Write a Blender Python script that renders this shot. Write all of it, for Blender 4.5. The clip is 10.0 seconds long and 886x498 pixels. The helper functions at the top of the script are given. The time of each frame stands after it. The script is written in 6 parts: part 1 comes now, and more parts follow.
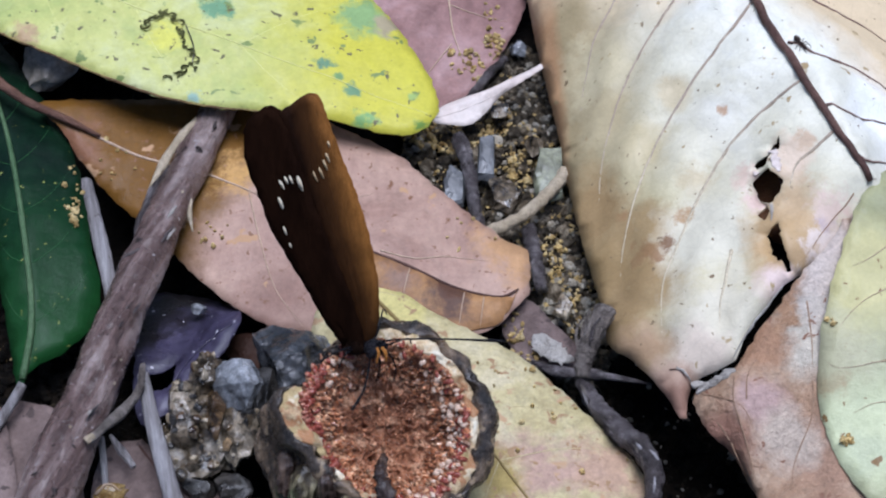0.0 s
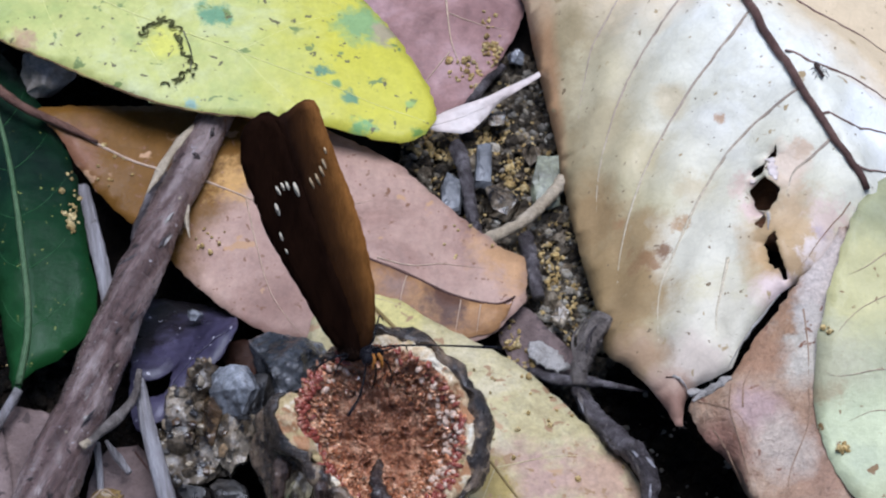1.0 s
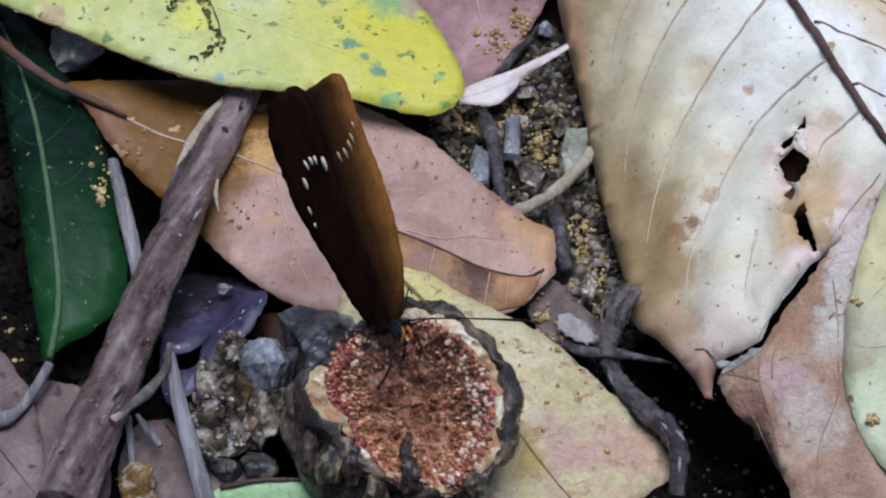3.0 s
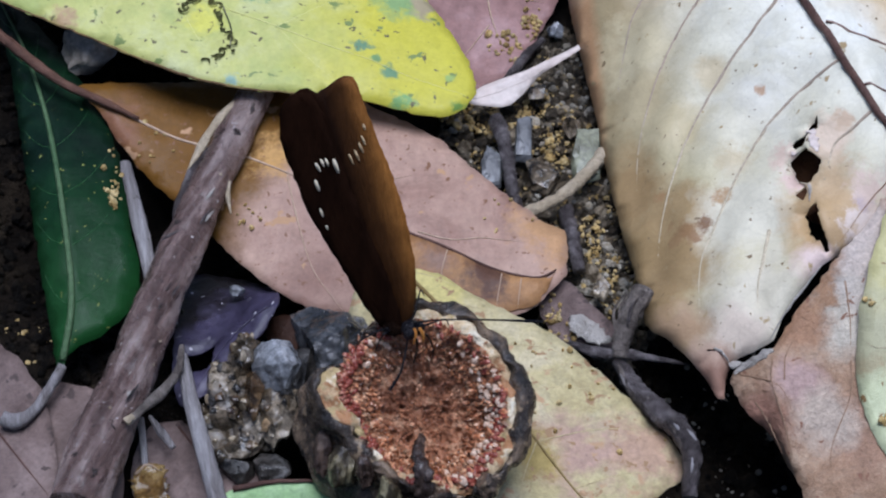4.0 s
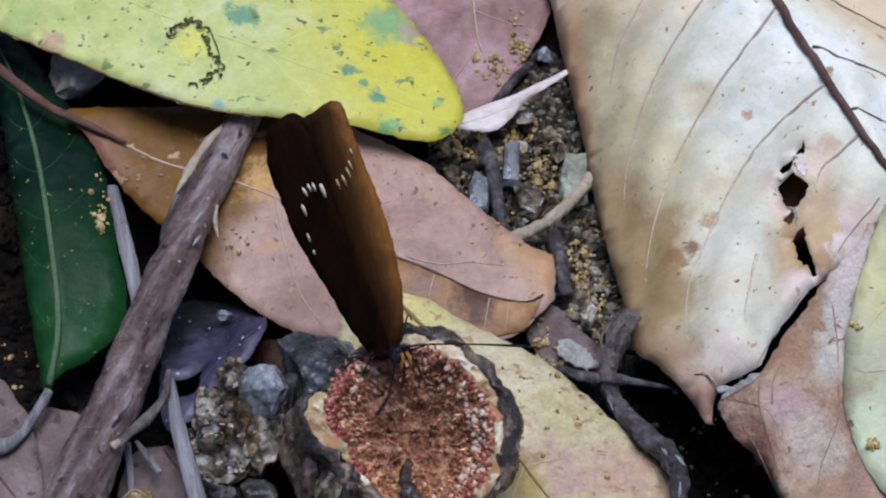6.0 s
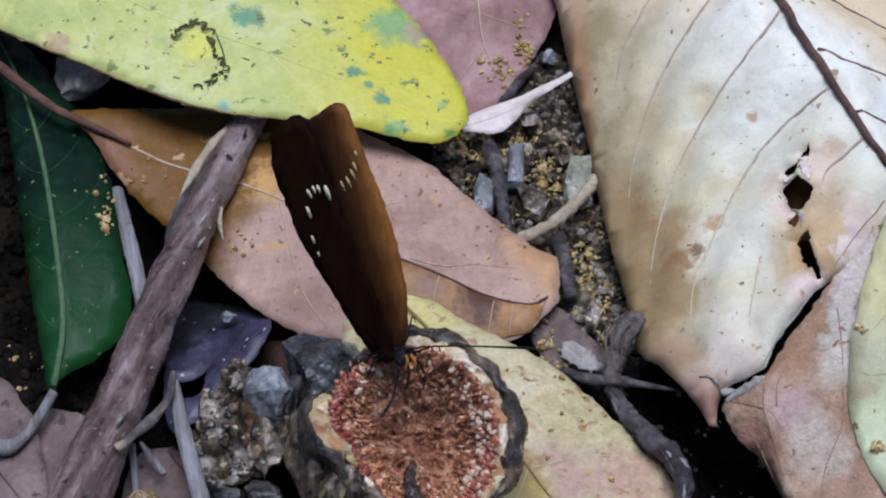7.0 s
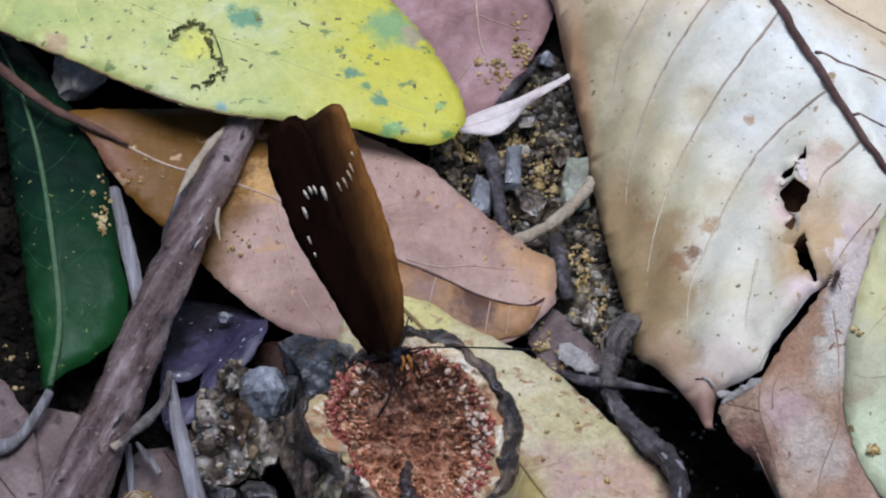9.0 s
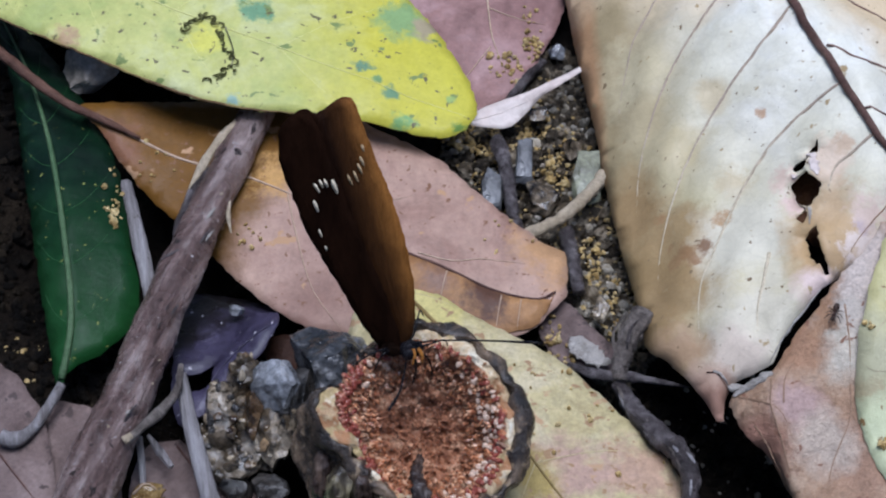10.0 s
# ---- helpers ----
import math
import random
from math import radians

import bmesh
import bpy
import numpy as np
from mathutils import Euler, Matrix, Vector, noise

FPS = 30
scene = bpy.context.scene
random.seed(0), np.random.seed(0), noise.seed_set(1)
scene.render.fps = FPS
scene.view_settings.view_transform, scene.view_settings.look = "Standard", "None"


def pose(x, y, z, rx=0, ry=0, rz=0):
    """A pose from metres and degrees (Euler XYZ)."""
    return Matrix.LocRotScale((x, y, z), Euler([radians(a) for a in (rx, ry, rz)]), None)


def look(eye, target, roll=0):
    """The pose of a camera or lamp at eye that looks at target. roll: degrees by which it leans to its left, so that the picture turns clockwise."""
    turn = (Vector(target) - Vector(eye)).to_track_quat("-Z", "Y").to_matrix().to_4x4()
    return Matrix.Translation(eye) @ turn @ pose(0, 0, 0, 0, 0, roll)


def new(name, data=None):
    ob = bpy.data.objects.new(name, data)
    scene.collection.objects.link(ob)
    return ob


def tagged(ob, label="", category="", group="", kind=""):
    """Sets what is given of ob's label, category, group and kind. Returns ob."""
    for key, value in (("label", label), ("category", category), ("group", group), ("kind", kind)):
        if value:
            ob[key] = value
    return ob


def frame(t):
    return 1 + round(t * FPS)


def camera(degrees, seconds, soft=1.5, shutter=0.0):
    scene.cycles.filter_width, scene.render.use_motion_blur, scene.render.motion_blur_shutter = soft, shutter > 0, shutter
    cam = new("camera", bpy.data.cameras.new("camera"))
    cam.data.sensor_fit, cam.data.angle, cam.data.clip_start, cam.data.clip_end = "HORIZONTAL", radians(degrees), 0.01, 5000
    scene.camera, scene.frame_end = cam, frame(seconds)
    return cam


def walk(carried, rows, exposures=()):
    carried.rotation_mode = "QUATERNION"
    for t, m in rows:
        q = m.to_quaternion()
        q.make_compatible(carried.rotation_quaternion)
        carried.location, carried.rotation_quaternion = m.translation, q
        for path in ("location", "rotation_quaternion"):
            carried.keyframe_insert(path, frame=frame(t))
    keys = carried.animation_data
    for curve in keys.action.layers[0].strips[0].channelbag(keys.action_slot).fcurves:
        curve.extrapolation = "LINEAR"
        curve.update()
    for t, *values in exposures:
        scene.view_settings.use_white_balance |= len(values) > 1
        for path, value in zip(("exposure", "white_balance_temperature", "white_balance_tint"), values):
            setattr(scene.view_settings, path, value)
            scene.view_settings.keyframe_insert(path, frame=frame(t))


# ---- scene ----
from mathutils.bvhtree import BVHTree
from mathutils.geometry import delaunay_2d_cdt

# ---- camera ----
cam = camera(26.0, 10.0, soft=2.15)
ROWS = [
    (0.0, -0.00097, -0.21360, 0.27421, 38.071, -0.923, -0.472),
    (0.5, -0.00066, -0.21372, 0.27424, 38.320, -0.775, -0.219),
    (1.0, -0.00033, -0.21433, 0.27371, 38.433, -1.033, -0.310),
    (1.5, -0.00031, -0.21409, 0.27377, 38.017, -1.239, -0.425),
    (2.0, -0.00072, -0.21401, 0.27395, 37.877, -1.203, -0.376),
    (2.5, -0.00064, -0.21390, 0.27440, 37.754, -0.876, -0.063),
    (3.0, -0.00042, -0.21418, 0.27413, 37.554, -0.244, 0.050),
    (4.5, -0.00017, -0.21437, 0.27432, 37.717, 0.174, 0.142),
    (5.0, 0.00000, -0.21425, 0.27423, 38.000, -0.000, 0.000),
    (5.5, 0.00001, -0.21423, 0.27415, 38.236, -0.102, -0.076),
    (7.0, 0.00008, -0.21412, 0.27426, 38.359, -0.039, 0.118),
    (7.5, 0.00024, -0.21417, 0.27435, 38.328, -0.012, 0.191),
    (8.0, 0.00068, -0.21421, 0.27417, 38.436, -0.094, 0.194),
    (8.5, 0.00064, -0.21431, 0.27411, 38.504, -0.242, 0.222),
    (9.0, 0.00022, -0.21446, 0.27418, 38.453, -0.237, 0.252),
    (9.5, -0.00022, -0.21445, 0.27420, 38.340, -0.171, 0.352),
    (10.0, 0.00024, -0.21459, 0.27415, 38.270, 0.010, 0.481),
]
EXPOSURE = 0.985
walk(cam, [(t, pose(x, y, z, rx, ry, rz)) for t, x, y, z, rx, ry, rz in ROWS],
     exposures=[(t, EXPOSURE + e, 5700.0, 17.0) for t, e in ((0.0, 0.19), (1.1, 0.19), (1.5, 0.02), (2.4, 0.0), (10.0, 0.0))])

# ---- light: forest floor under an overcast sky ----
world = bpy.data.worlds.new("world")
scene.world = world
world.use_nodes = True
sky = world.node_tree.nodes.new("ShaderNodeTexSky")
sky.sky_type, sky.sun_disc = "NISHITA", False
sky.sun_elevation, sky.sun_rotation = radians(83), radians(27)
background = world.node_tree.nodes["Background"]
background.inputs[1].default_value = 0.035
world.node_tree.links.new(sky.outputs[0], background.inputs[0])
sun = new("sun", bpy.data.lights.new("sun", "SUN"))
sun.data.energy, sun.data.angle, sun.data.color = 2.0, radians(38), (0.96, 0.985, 1.0)
sun.matrix_world = look((0.05, 0.10, 1.0), (0, 0, 0))

# ---- helpers: millimetres in the plan, metres in the meshes ----
MM = 0.001
ORIGIN = {}


def thing(name, at, label, category, group="", kind=""):
    ob = new(name)
    ob.empty_display_size = 0.005
    ob.location = Vector(at) * MM
    ORIGIN[ob] = Vector(at)
    return tagged(ob, label, category, group, kind)


def part(name, bm, material, parent, label="", kind="", smooth=True):
    me = bpy.data.meshes.new(name)
    bmesh.ops.translate(bm, verts=bm.verts, vec=-ORIGIN[parent])
    bmesh.ops.scale(bm, verts=bm.verts, vec=(MM, MM, MM))
    bm.to_mesh(me)
    bm.free()
    for p in me.polygons:
        p.use_smooth = smooth
    me.materials.append(material)
    ob = new(name, me)
    ob.parent = parent
    ORIGIN[ob] = ORIGIN[parent]
    return tagged(ob, label, kind=kind)


def curve(points, n=10, closed=False):
    """A smooth line through a few points."""
    p = [np.array(q, float) for q in points]
    out, m = [], len(p)
    for i in range(m if closed else m - 1):
        if closed:
            a, b, c, d = p[i - 1], p[i], p[(i + 1) % m], p[(i + 2) % m]
        else:
            b, c = p[i], p[i + 1]
            a = p[i - 1] if i else 2 * b - c
            d = p[i + 2] if i + 2 < m else 2 * c - b
        for k in range(n):
            t = k / n
            out.append(0.5 * (2 * b + (c - a) * t + (2 * a - 5 * b + 4 * c - d) * t * t + (3 * b - a - 3 * c + d) * t ** 3))
    if not closed:
        out.append(p[-1])
    return np.array(out)


def resample(line, step, closed=False):
    q = np.vstack([line, line[:1]]) if closed else line
    s = np.r_[0, np.cumsum(np.linalg.norm(np.diff(q[:, :2], axis=0), axis=1))]
    k = max(3, int(s[-1] / step))
    at = np.linspace(0, s[-1], k + 1)
    if closed:
        at = at[:-1]
    return np.stack([np.interp(at, s, q[:, i]) for i in range(q.shape[1])], 1)


def inside(pts, loop):
    x, y = pts[:, 0], pts[:, 1]
    hit = np.zeros(len(pts), bool)
    for (x0, y0), (x1, y1) in zip(loop[:, :2], np.roll(loop[:, :2], -1, 0)):
        if y0 != y1:
            hit ^= ((y0 > y) != (y1 > y)) & (x < (x1 - x0) * (y - y0) / (y1 - y0) + x0)
    return hit


def sheet(outline, ribs=(), holes=(), step=2.2, wave=0.5, ragged=0.15, thick=0.3, seed=0, cup=0.0, quilt=None):
    """A thin leaf surface with thickness: edge and ribs give its height, the rest is drawn taut between them."""
    rng = np.random.default_rng(seed)
    pts, edges, zs = [], [], []

    def add(line, closed):
        start = len(pts)
        for q in line:
            pts.append((q[0], q[1]))
            zs.append(q[2] if len(q) > 2 else None)
        n = len(line)
        edges.extend((start + i, start + (i + 1) % n) for i in range(n if closed else n - 1))

    loop = resample(np.array(outline), step * 0.6, True)
    if ragged:
        loop[:, :2] += rng.normal(0, ragged, (len(loop), 2))
    add(loop, True)
    for r in ribs:
        rr = resample(np.array(r), step)
        add(rr[inside(rr, loop)], False)
    cuts = []
    for h in holes:
        hh = resample(np.array(h)[:, :2], 0.6, True)
        hh += rng.normal(0, 0.1, hh.shape)
        cuts.append(hh)
        add(hh, True)
    lo, hi = loop[:, :2].min(0), loop[:, :2].max(0)
    gx, gy = np.meshgrid(np.arange(lo[0], hi[0], step), np.arange(lo[1], hi[1], step))
    grid = np.stack([gx.ravel(), gy.ravel()], 1) + rng.uniform(-0.3, 0.3, (gx.size, 2)) * step
    grid = grid[inside(grid, loop)]
    fixed = np.array(pts)
    far = np.array([((fixed - g) ** 2).sum(1).min() > (0.55 * step) ** 2 for g in grid]) if len(grid) else []
    for g in grid[far]:
        pts.append(tuple(g))
        zs.append(None)
    co, _, faces, origin, _, _ = delaunay_2d_cdt([Vector(p) for p in pts], edges, [], 0, 1e-5)
    co = np.array([tuple(c) for c in co])
    tri = np.array([f for f in faces if len(f) == 3])
    mid = co[tri].mean(1)
    keep = inside(mid, loop)
    for c in cuts:
        keep &= ~inside(mid, c)
    tri = tri[keep]
    a, b, c = co[tri[:, 0]], co[tri[:, 1]], co[tri[:, 2]]
    flip = ((b[:, 0] - a[:, 0]) * (c[:, 1] - a[:, 1]) - (b[:, 1] - a[:, 1]) * (c[:, 0] - a[:, 0])) < 0
    tri[flip] = tri[flip][:, ::-1]
    z = np.full(len(co), np.nan)
    for i, o in enumerate(origin):
        for k in o:
            if zs[k] is not None:
                z[i] = zs[k]
    free = np.isnan(z)
    z[free] = np.nanmean(z)
    e = np.vstack([tri[:, [0, 1]], tri[:, [1, 2]], tri[:, [2, 0]]])
    e = np.vstack([e, e[:, ::-1]])
    count = np.maximum(1, np.bincount(e[:, 0], minlength=len(co)))
    for _ in range(400):
        mean = np.bincount(e[:, 0], weights=z[e[:, 1]], minlength=len(co)) / count
        z[free] = mean[free]
    rim = loop[:, :2]
    for i in range(len(co)):
        d = math.sqrt(((rim - co[i]) ** 2).sum(1).min())
        z[i] += wave * noise.noise((co[i][0] * 0.07, co[i][1] * 0.07, seed * 3.1)) * min(1, 0.3 + d * 0.15)
        z[i] += 0.25 * wave * noise.noise((co[i][0] * 0.3, co[i][1] * 0.3, seed * 5.7))
        z[i] += cup * min(1.0, d / 9.0)
        if quilt is not None:
            near_vein = math.sqrt(((quilt[0] - co[i]) ** 2).sum(1).min())
            z[i] += quilt[1] * (1 - math.exp(-(near_vein / quilt[2]) ** 1.5)) * min(1, d * 0.3)
    used = np.unique(tri)
    index = {u: i for i, u in enumerate(used)}
    top = [Vector((co[u][0], co[u][1], z[u])) for u in used]
    tris = [[index[v] for v in t] for t in tri]
    tree = BVHTree.FromPolygons(top, tris)
    bm = bmesh.new()
    up = [bm.verts.new(v) for v in top]
    for t in tris:
        bm.faces.new([up[v] for v in t])
    bm.normal_update()
    down = [bm.verts.new(v.co - v.normal * thick) for v in up]
    border = [ed for ed in bm.edges if len(ed.link_faces) == 1]
    pairs = []
    at = {v: i for i, v in enumerate(up)}
    for ed in border:
        l = ed.link_loops[0]
        pairs.append((at[l.vert], at[l.link_loop_next.vert]))
    for t in tris:
        bm.faces.new([down[v] for v in reversed(t)])
    for i, j in pairs:
        bm.faces.new([up[j], up[i], down[i], down[j]])
    return bm, tree


def drape(line, tree, lift=0.0, near=False):
    out = []
    for q in line:
        hit = tree.ray_cast(Vector((q[0], q[1], 300)), Vector((0, 0, -1)))
        if hit[0]:
            out.append((q[0], q[1], hit[0].z + lift))
        elif near:
            p = tree.find_nearest(Vector((q[0], q[1], 15)))[0]
            out.append((p.x, p.y, p.z + lift))
    return out


def tube(bm, pts, radii, n=8, lump=0.0, seed=0, flat=1.0, freq=0.35):
    """A swept rod with a tapering, uneven section."""
    pts = [Vector(p) for p in pts]
    radii = np.interp(np.linspace(0, 1, len(pts)), np.linspace(0, 1, len(radii)), radii)
    side = None
    rings = []
    for i, p in enumerate(pts):
        d = (pts[min(i + 1, len(pts) - 1)] - pts[max(i - 1, 0)]).normalized()
        side = d.cross(Vector((0, 0, 1)) if abs(d.z) < 0.9 else Vector((1, 0, 0))).normalized() if side is None else (side - d * side.dot(d)).normalized()
        other = d.cross(side)
        ring = []
        for k in range(n):
            w = 2 * math.pi * k / n
            v = side * math.cos(w) + other * math.sin(w) * flat
            r = radii[i]
            if lump:
                q = (p + v * r) * freq
                r *= 1 + lump * noise.noise((q.x, q.y, q.z + seed * 9)) + 0.4 * lump * noise.noise((q.x * 3, q.y * 3, q.z * 3 + seed))
            ring.append(bm.verts.new(p + v * r))
        rings.append(ring)
    for a, b in zip(rings, rings[1:]):
        for k in range(n):
            bm.faces.new([a[k], a[(k + 1) % n], b[(k + 1) % n], b[k]])
    bm.faces.new(rings[0][::-1])
    bm.faces.new(rings[-1])
    return bm


def rod(name, pts, radii, material, parent, label="", n=8, lump=0.0, seed=0, flat=1.0, smooth=True, m=8, freq=0.35):
    return part(name, tube(bmesh.new(), curve(pts, m), radii, n, lump, seed, flat, freq), material, parent, label, smooth=smooth)


def lump_mesh(bm, centre, size, detail=3, rough=0.25, seed=0, freq=0.2, turn=(0, 0, 0), facet=0.0):
    """A stone-like lump."""
    made = bmesh.ops.create_icosphere(bm, subdivisions=detail, radius=1.0)["verts"]
    m = Euler([radians(a) for a in turn]).to_matrix()
    for v in made:
        q = v.co.copy()
        p = Vector((q.x * size[0], q.y * size[1], q.z * size[2])) * freq + Vector((seed * 7.3, seed * 1.7, seed * 3.9))
        k = 1 + rough * noise.noise(p) + rough * 0.5 * noise.noise(p * 2.3) + rough * 0.28 * noise.noise(p * 5.1)
        if facet:
            k -= facet * noise.cell(p * 1.6)
        v.co = Vector(centre) + m @ Vector((q.x * size[0] * k, q.y * size[1] * k, q.z * size[2] * k))
    return bm


def leaf_shape(mid, left, right, edge_left=0.0, edge_right=0.0, n=60):
    """Outline and midrib from the midrib's points and the half widths at cosine-spaced stations from base to tip."""
    c = resample(curve(mid, 30), 0.5)
    s = np.linspace(0, 1, len(c))
    station = (1 - np.cos(np.pi * np.linspace(0, 1, len(left)))) / 2
    d = np.gradient(c[:, :2], axis=0)
    d /= np.linalg.norm(d, axis=1)[:, None]
    nrm = np.stack([-d[:, 1], d[:, 0]], 1)
    sides = []
    for w, sign, dz in ((left, 1, edge_left), (right, -1, edge_right)):
        x = np.linspace(0, 1, len(w))
        fine = curve([(a, b) for a, b in zip(x, w)], 12)
        ww = np.maximum(0.05, np.interp(np.arccos(1 - 2 * s) / np.pi, fine[:, 0], fine[:, 1]))
        full = np.minimum(1.0, ww / max(1e-6, max(w)))
        sides.append(np.column_stack([c[:, :2] + nrm * (ww * sign)[:, None], c[:, 2] + dz * full]))
    outline = np.vstack([sides[0], sides[1][::-1]])
    return outline, c, sides


def side_veins(leaf, blade, tree, c, sides, material, count=7, first=0.12, last=0.88, lead=0.16, radius=0.22, reach=0.93, only=None):
    """Pairs of curved veins from the midrib towards the edge, lying in the blade."""
    n = len(c)
    for k in range(count):
        s = first + (last - first) * k / max(1, count - 1)
        for which, side in enumerate(sides):
            if only is not None and which != only:
                continue
            i, j = int(s * (n - 1)), min(n - 1, int((s + lead + 0.02 * (which - 0.5)) * (n - 1)))
            a, b = c[i][:2], side[j][:2]
            knee = a + (b - a) * 0.5 - (c[min(n - 1, i + 5)][:2] - a) * 0.6
            line = resample(curve([a, knee, a + (b - a) * reach], 12), 1.2)
            pts = drape(line, tree, radius * -0.3)
            if len(pts) > 3:
                part("side_vein", tube(bmesh.new(), pts, [radius, radius * 0.7, radius * 0.3], 6), material, blade)


# ---- materials ----
def material(name):
    m = bpy.data.materials.new(name)
    m.use_nodes = True
    t = m.node_tree
    return m, t, t.nodes["Principled BSDF"]


def node(t, kind, **inputs):
    n = t.nodes.new(kind)
    for k, v in inputs.items():
        n.inputs[k].default_value = v
    return n


def noise_at(t, vec, scale, detail=4.0, rough=0.55, distort=0.0):
    n = node(t, "ShaderNodeTexNoise", Scale=scale, Detail=detail, Roughness=rough, Distortion=distort)
    t.links.new(vec, n.inputs["Vector"])
    return n.outputs["Fac"]


def ramp(t, fac, stops):
    r = t.nodes.new("ShaderNodeValToRGB")
    el = r.color_ramp.elements
    while len(el) < len(stops):
        el.new(0.5)
    for e, (p, c) in zip(el, stops):
        e.position, e.color = p, (*c, 1) if len(c) == 3 else c
    t.links.new(fac, r.inputs[0])
    return r.outputs[0]


def mix(t, fac, a, b, mode="MIX"):
    n = t.nodes.new("ShaderNodeMix")
    n.data_type, n.blend_type = "RGBA", mode
    for sock, v in ((n.inputs[0], fac), (n.inputs[6], a), (n.inputs[7], b)):
        if isinstance(v, (int, float)):
            sock.default_value = v
        elif isinstance(v, tuple):
            sock.default_value = (*v, 1)
        else:
            t.links.new(v, sock)
    return n.outputs[2]


def grey(v):
    return (v, v, v)


def organic(name, colours, big=70, fine=900, spots=None, rough=0.55, bump=0.35, net=0.0, stretch=None, along=None, spec=0.22, island=0.0, coat=0.0, speck=0.5, patches=(), local=False, streak=None, jagged=2.2):
    """A grown surface: blotches of several colours, fine grain, specks, vein network and relief.
    along: (point a, point b in mm, colour at b, sharpness) turns the colour along a line of the place.
    patches: (centre mm, radius mm, colour) stains, and some painted shade, with an uneven edge."""
    m, t, bsdf = material(name)
    tc = t.nodes.new("ShaderNodeTexCoord")
    vec = tc.outputs["Object"]
    if (along or patches) and not local:
        vec = t.nodes.new("ShaderNodeNewGeometry").outputs["Position"]
    if stretch:
        mp = t.nodes.new("ShaderNodeMapping")
        mp.vector_type = "TEXTURE"
        mp.inputs["Rotation"].default_value = [radians(a) for a in stretch[0]]
        mp.inputs["Scale"].default_value = [1 / a for a in stretch[1]]
        t.links.new(vec, mp.inputs["Vector"])
        svec = mp.outputs[0]
    else:
        svec = vec
    k = len(colours)
    col = ramp(t, noise_at(t, svec, big, 8, 0.65, 0.4), [(0.36 + 0.28 * i / max(1, k - 1), c) for i, c in enumerate(colours)])
    wobble = noise_at(t, vec, big * 2.2, 5, 0.65)
    for a, b, colour, sharp, *sway in (along if isinstance(along, list) else [along] if along else []):
        sway = sway[0] if sway else 0.6
        a, b = Vector(a) * MM, Vector(b) * MM
        d = b - a
        dot = t.nodes.new("ShaderNodeVectorMath")
        dot.operation = "DOT_PRODUCT"
        t.links.new(vec, dot.inputs[0])
        dot.inputs[1].default_value = d / d.length_squared
        add = t.nodes.new("ShaderNodeMath")
        add.operation = "ADD"
        t.links.new(dot.outputs["Value"], add.inputs[0])
        add.inputs[1].default_value = -a.dot(d) / d.length_squared - 0.5 * sway
        mul = t.nodes.new("ShaderNodeMath")
        mul.operation = "MULTIPLY_ADD"
        t.links.new(wobble, mul.inputs[0])
        mul.inputs[1].default_value = sway
        t.links.new(add.outputs[0], mul.inputs[2])
        w = ramp(t, mul.outputs[0], [(0.5 - sharp, grey(0)), (0.5 + sharp, grey(1))])
        col = mix(t, w, col, colour)
    for centre, radius, colour in patches:
        dist = t.nodes.new("ShaderNodeVectorMath")
        dist.operation = "DISTANCE"
        t.links.new(vec, dist.inputs[0])
        dist.inputs[1].default_value = Vector(centre) * MM
        s = t.nodes.new("ShaderNodeMath")
        s.operation = "MULTIPLY_ADD"
        t.links.new(dist.outputs["Value"], s.inputs[0])
        s.inputs[1].default_value = 0.5 / (radius * MM)
        rag = jagged if radius > 3 else max(jagged, 2.4)
        jag = t.nodes.new("ShaderNodeMath")
        jag.operation = "MULTIPLY_ADD"
        t.links.new(noise_at(t, vec, 700 / radius, 7, 0.72), jag.inputs[0])
        jag.inputs[1].default_value, jag.inputs[2].default_value = rag, -0.5 * rag
        t.links.new(jag.outputs[0], s.inputs[2])
        w = ramp(t, s.outputs[0], [(0.3, grey(1)), (0.72, grey(0))])
        col = mix(t, w, col, colour)
    grain = noise_at(t, svec, fine * 1.7, 6, 0.7)
    col = mix(t, 0.75, col, ramp(t, grain, [(0.25, grey(1 - speck)), (0.75, grey(1.0))]), "MULTIPLY")
    blotch = noise_at(t, svec, big * 7, 6, 0.68, 0.3)
    col = mix(t, 0.8, col, ramp(t, blotch, [(0.3, grey(1 - 0.75 * speck)), (0.5, grey(0.97)), (0.7, grey(1.0 + 0.35 * speck))]), "MULTIPLY")
    if streak:
        turn, squash, amount = streak
        mp2 = t.nodes.new("ShaderNodeMapping")
        mp2.inputs["Rotation"].default_value = (0, 0, radians(turn))
        mp2.inputs["Scale"].default_value = (1, squash, 1)
        t.links.new(vec, mp2.inputs["Vector"])
        lines = noise_at(t, mp2.outputs[0], 330, 6, 0.7, 0.2)
        col = mix(t, amount, col, ramp(t, lines, [(0.35, grey(0.55)), (0.55, grey(1.0)), (0.7, grey(1.15))]), "MULTIPLY")
    height = grain
    if net:
        vo = t.nodes.new("ShaderNodeTexVoronoi")
        vo.feature = "DISTANCE_TO_EDGE"
        vo.inputs["Scale"].default_value = 330
        warp = mix(t, 0.004, vec, t.nodes.new("ShaderNodeTexNoise").outputs["Color"], "ADD")
        t.links.new(warp, vo.inputs["Vector"])
        line = ramp(t, vo.outputs["Distance"], [(0.0, grey(1)), (0.07, grey(0))])
        col = mix(t, mix(t, 1.0, line, grey(net), "MULTIPLY"), col, mix(t, 1.0, col, grey(0.62), "MULTIPLY"))
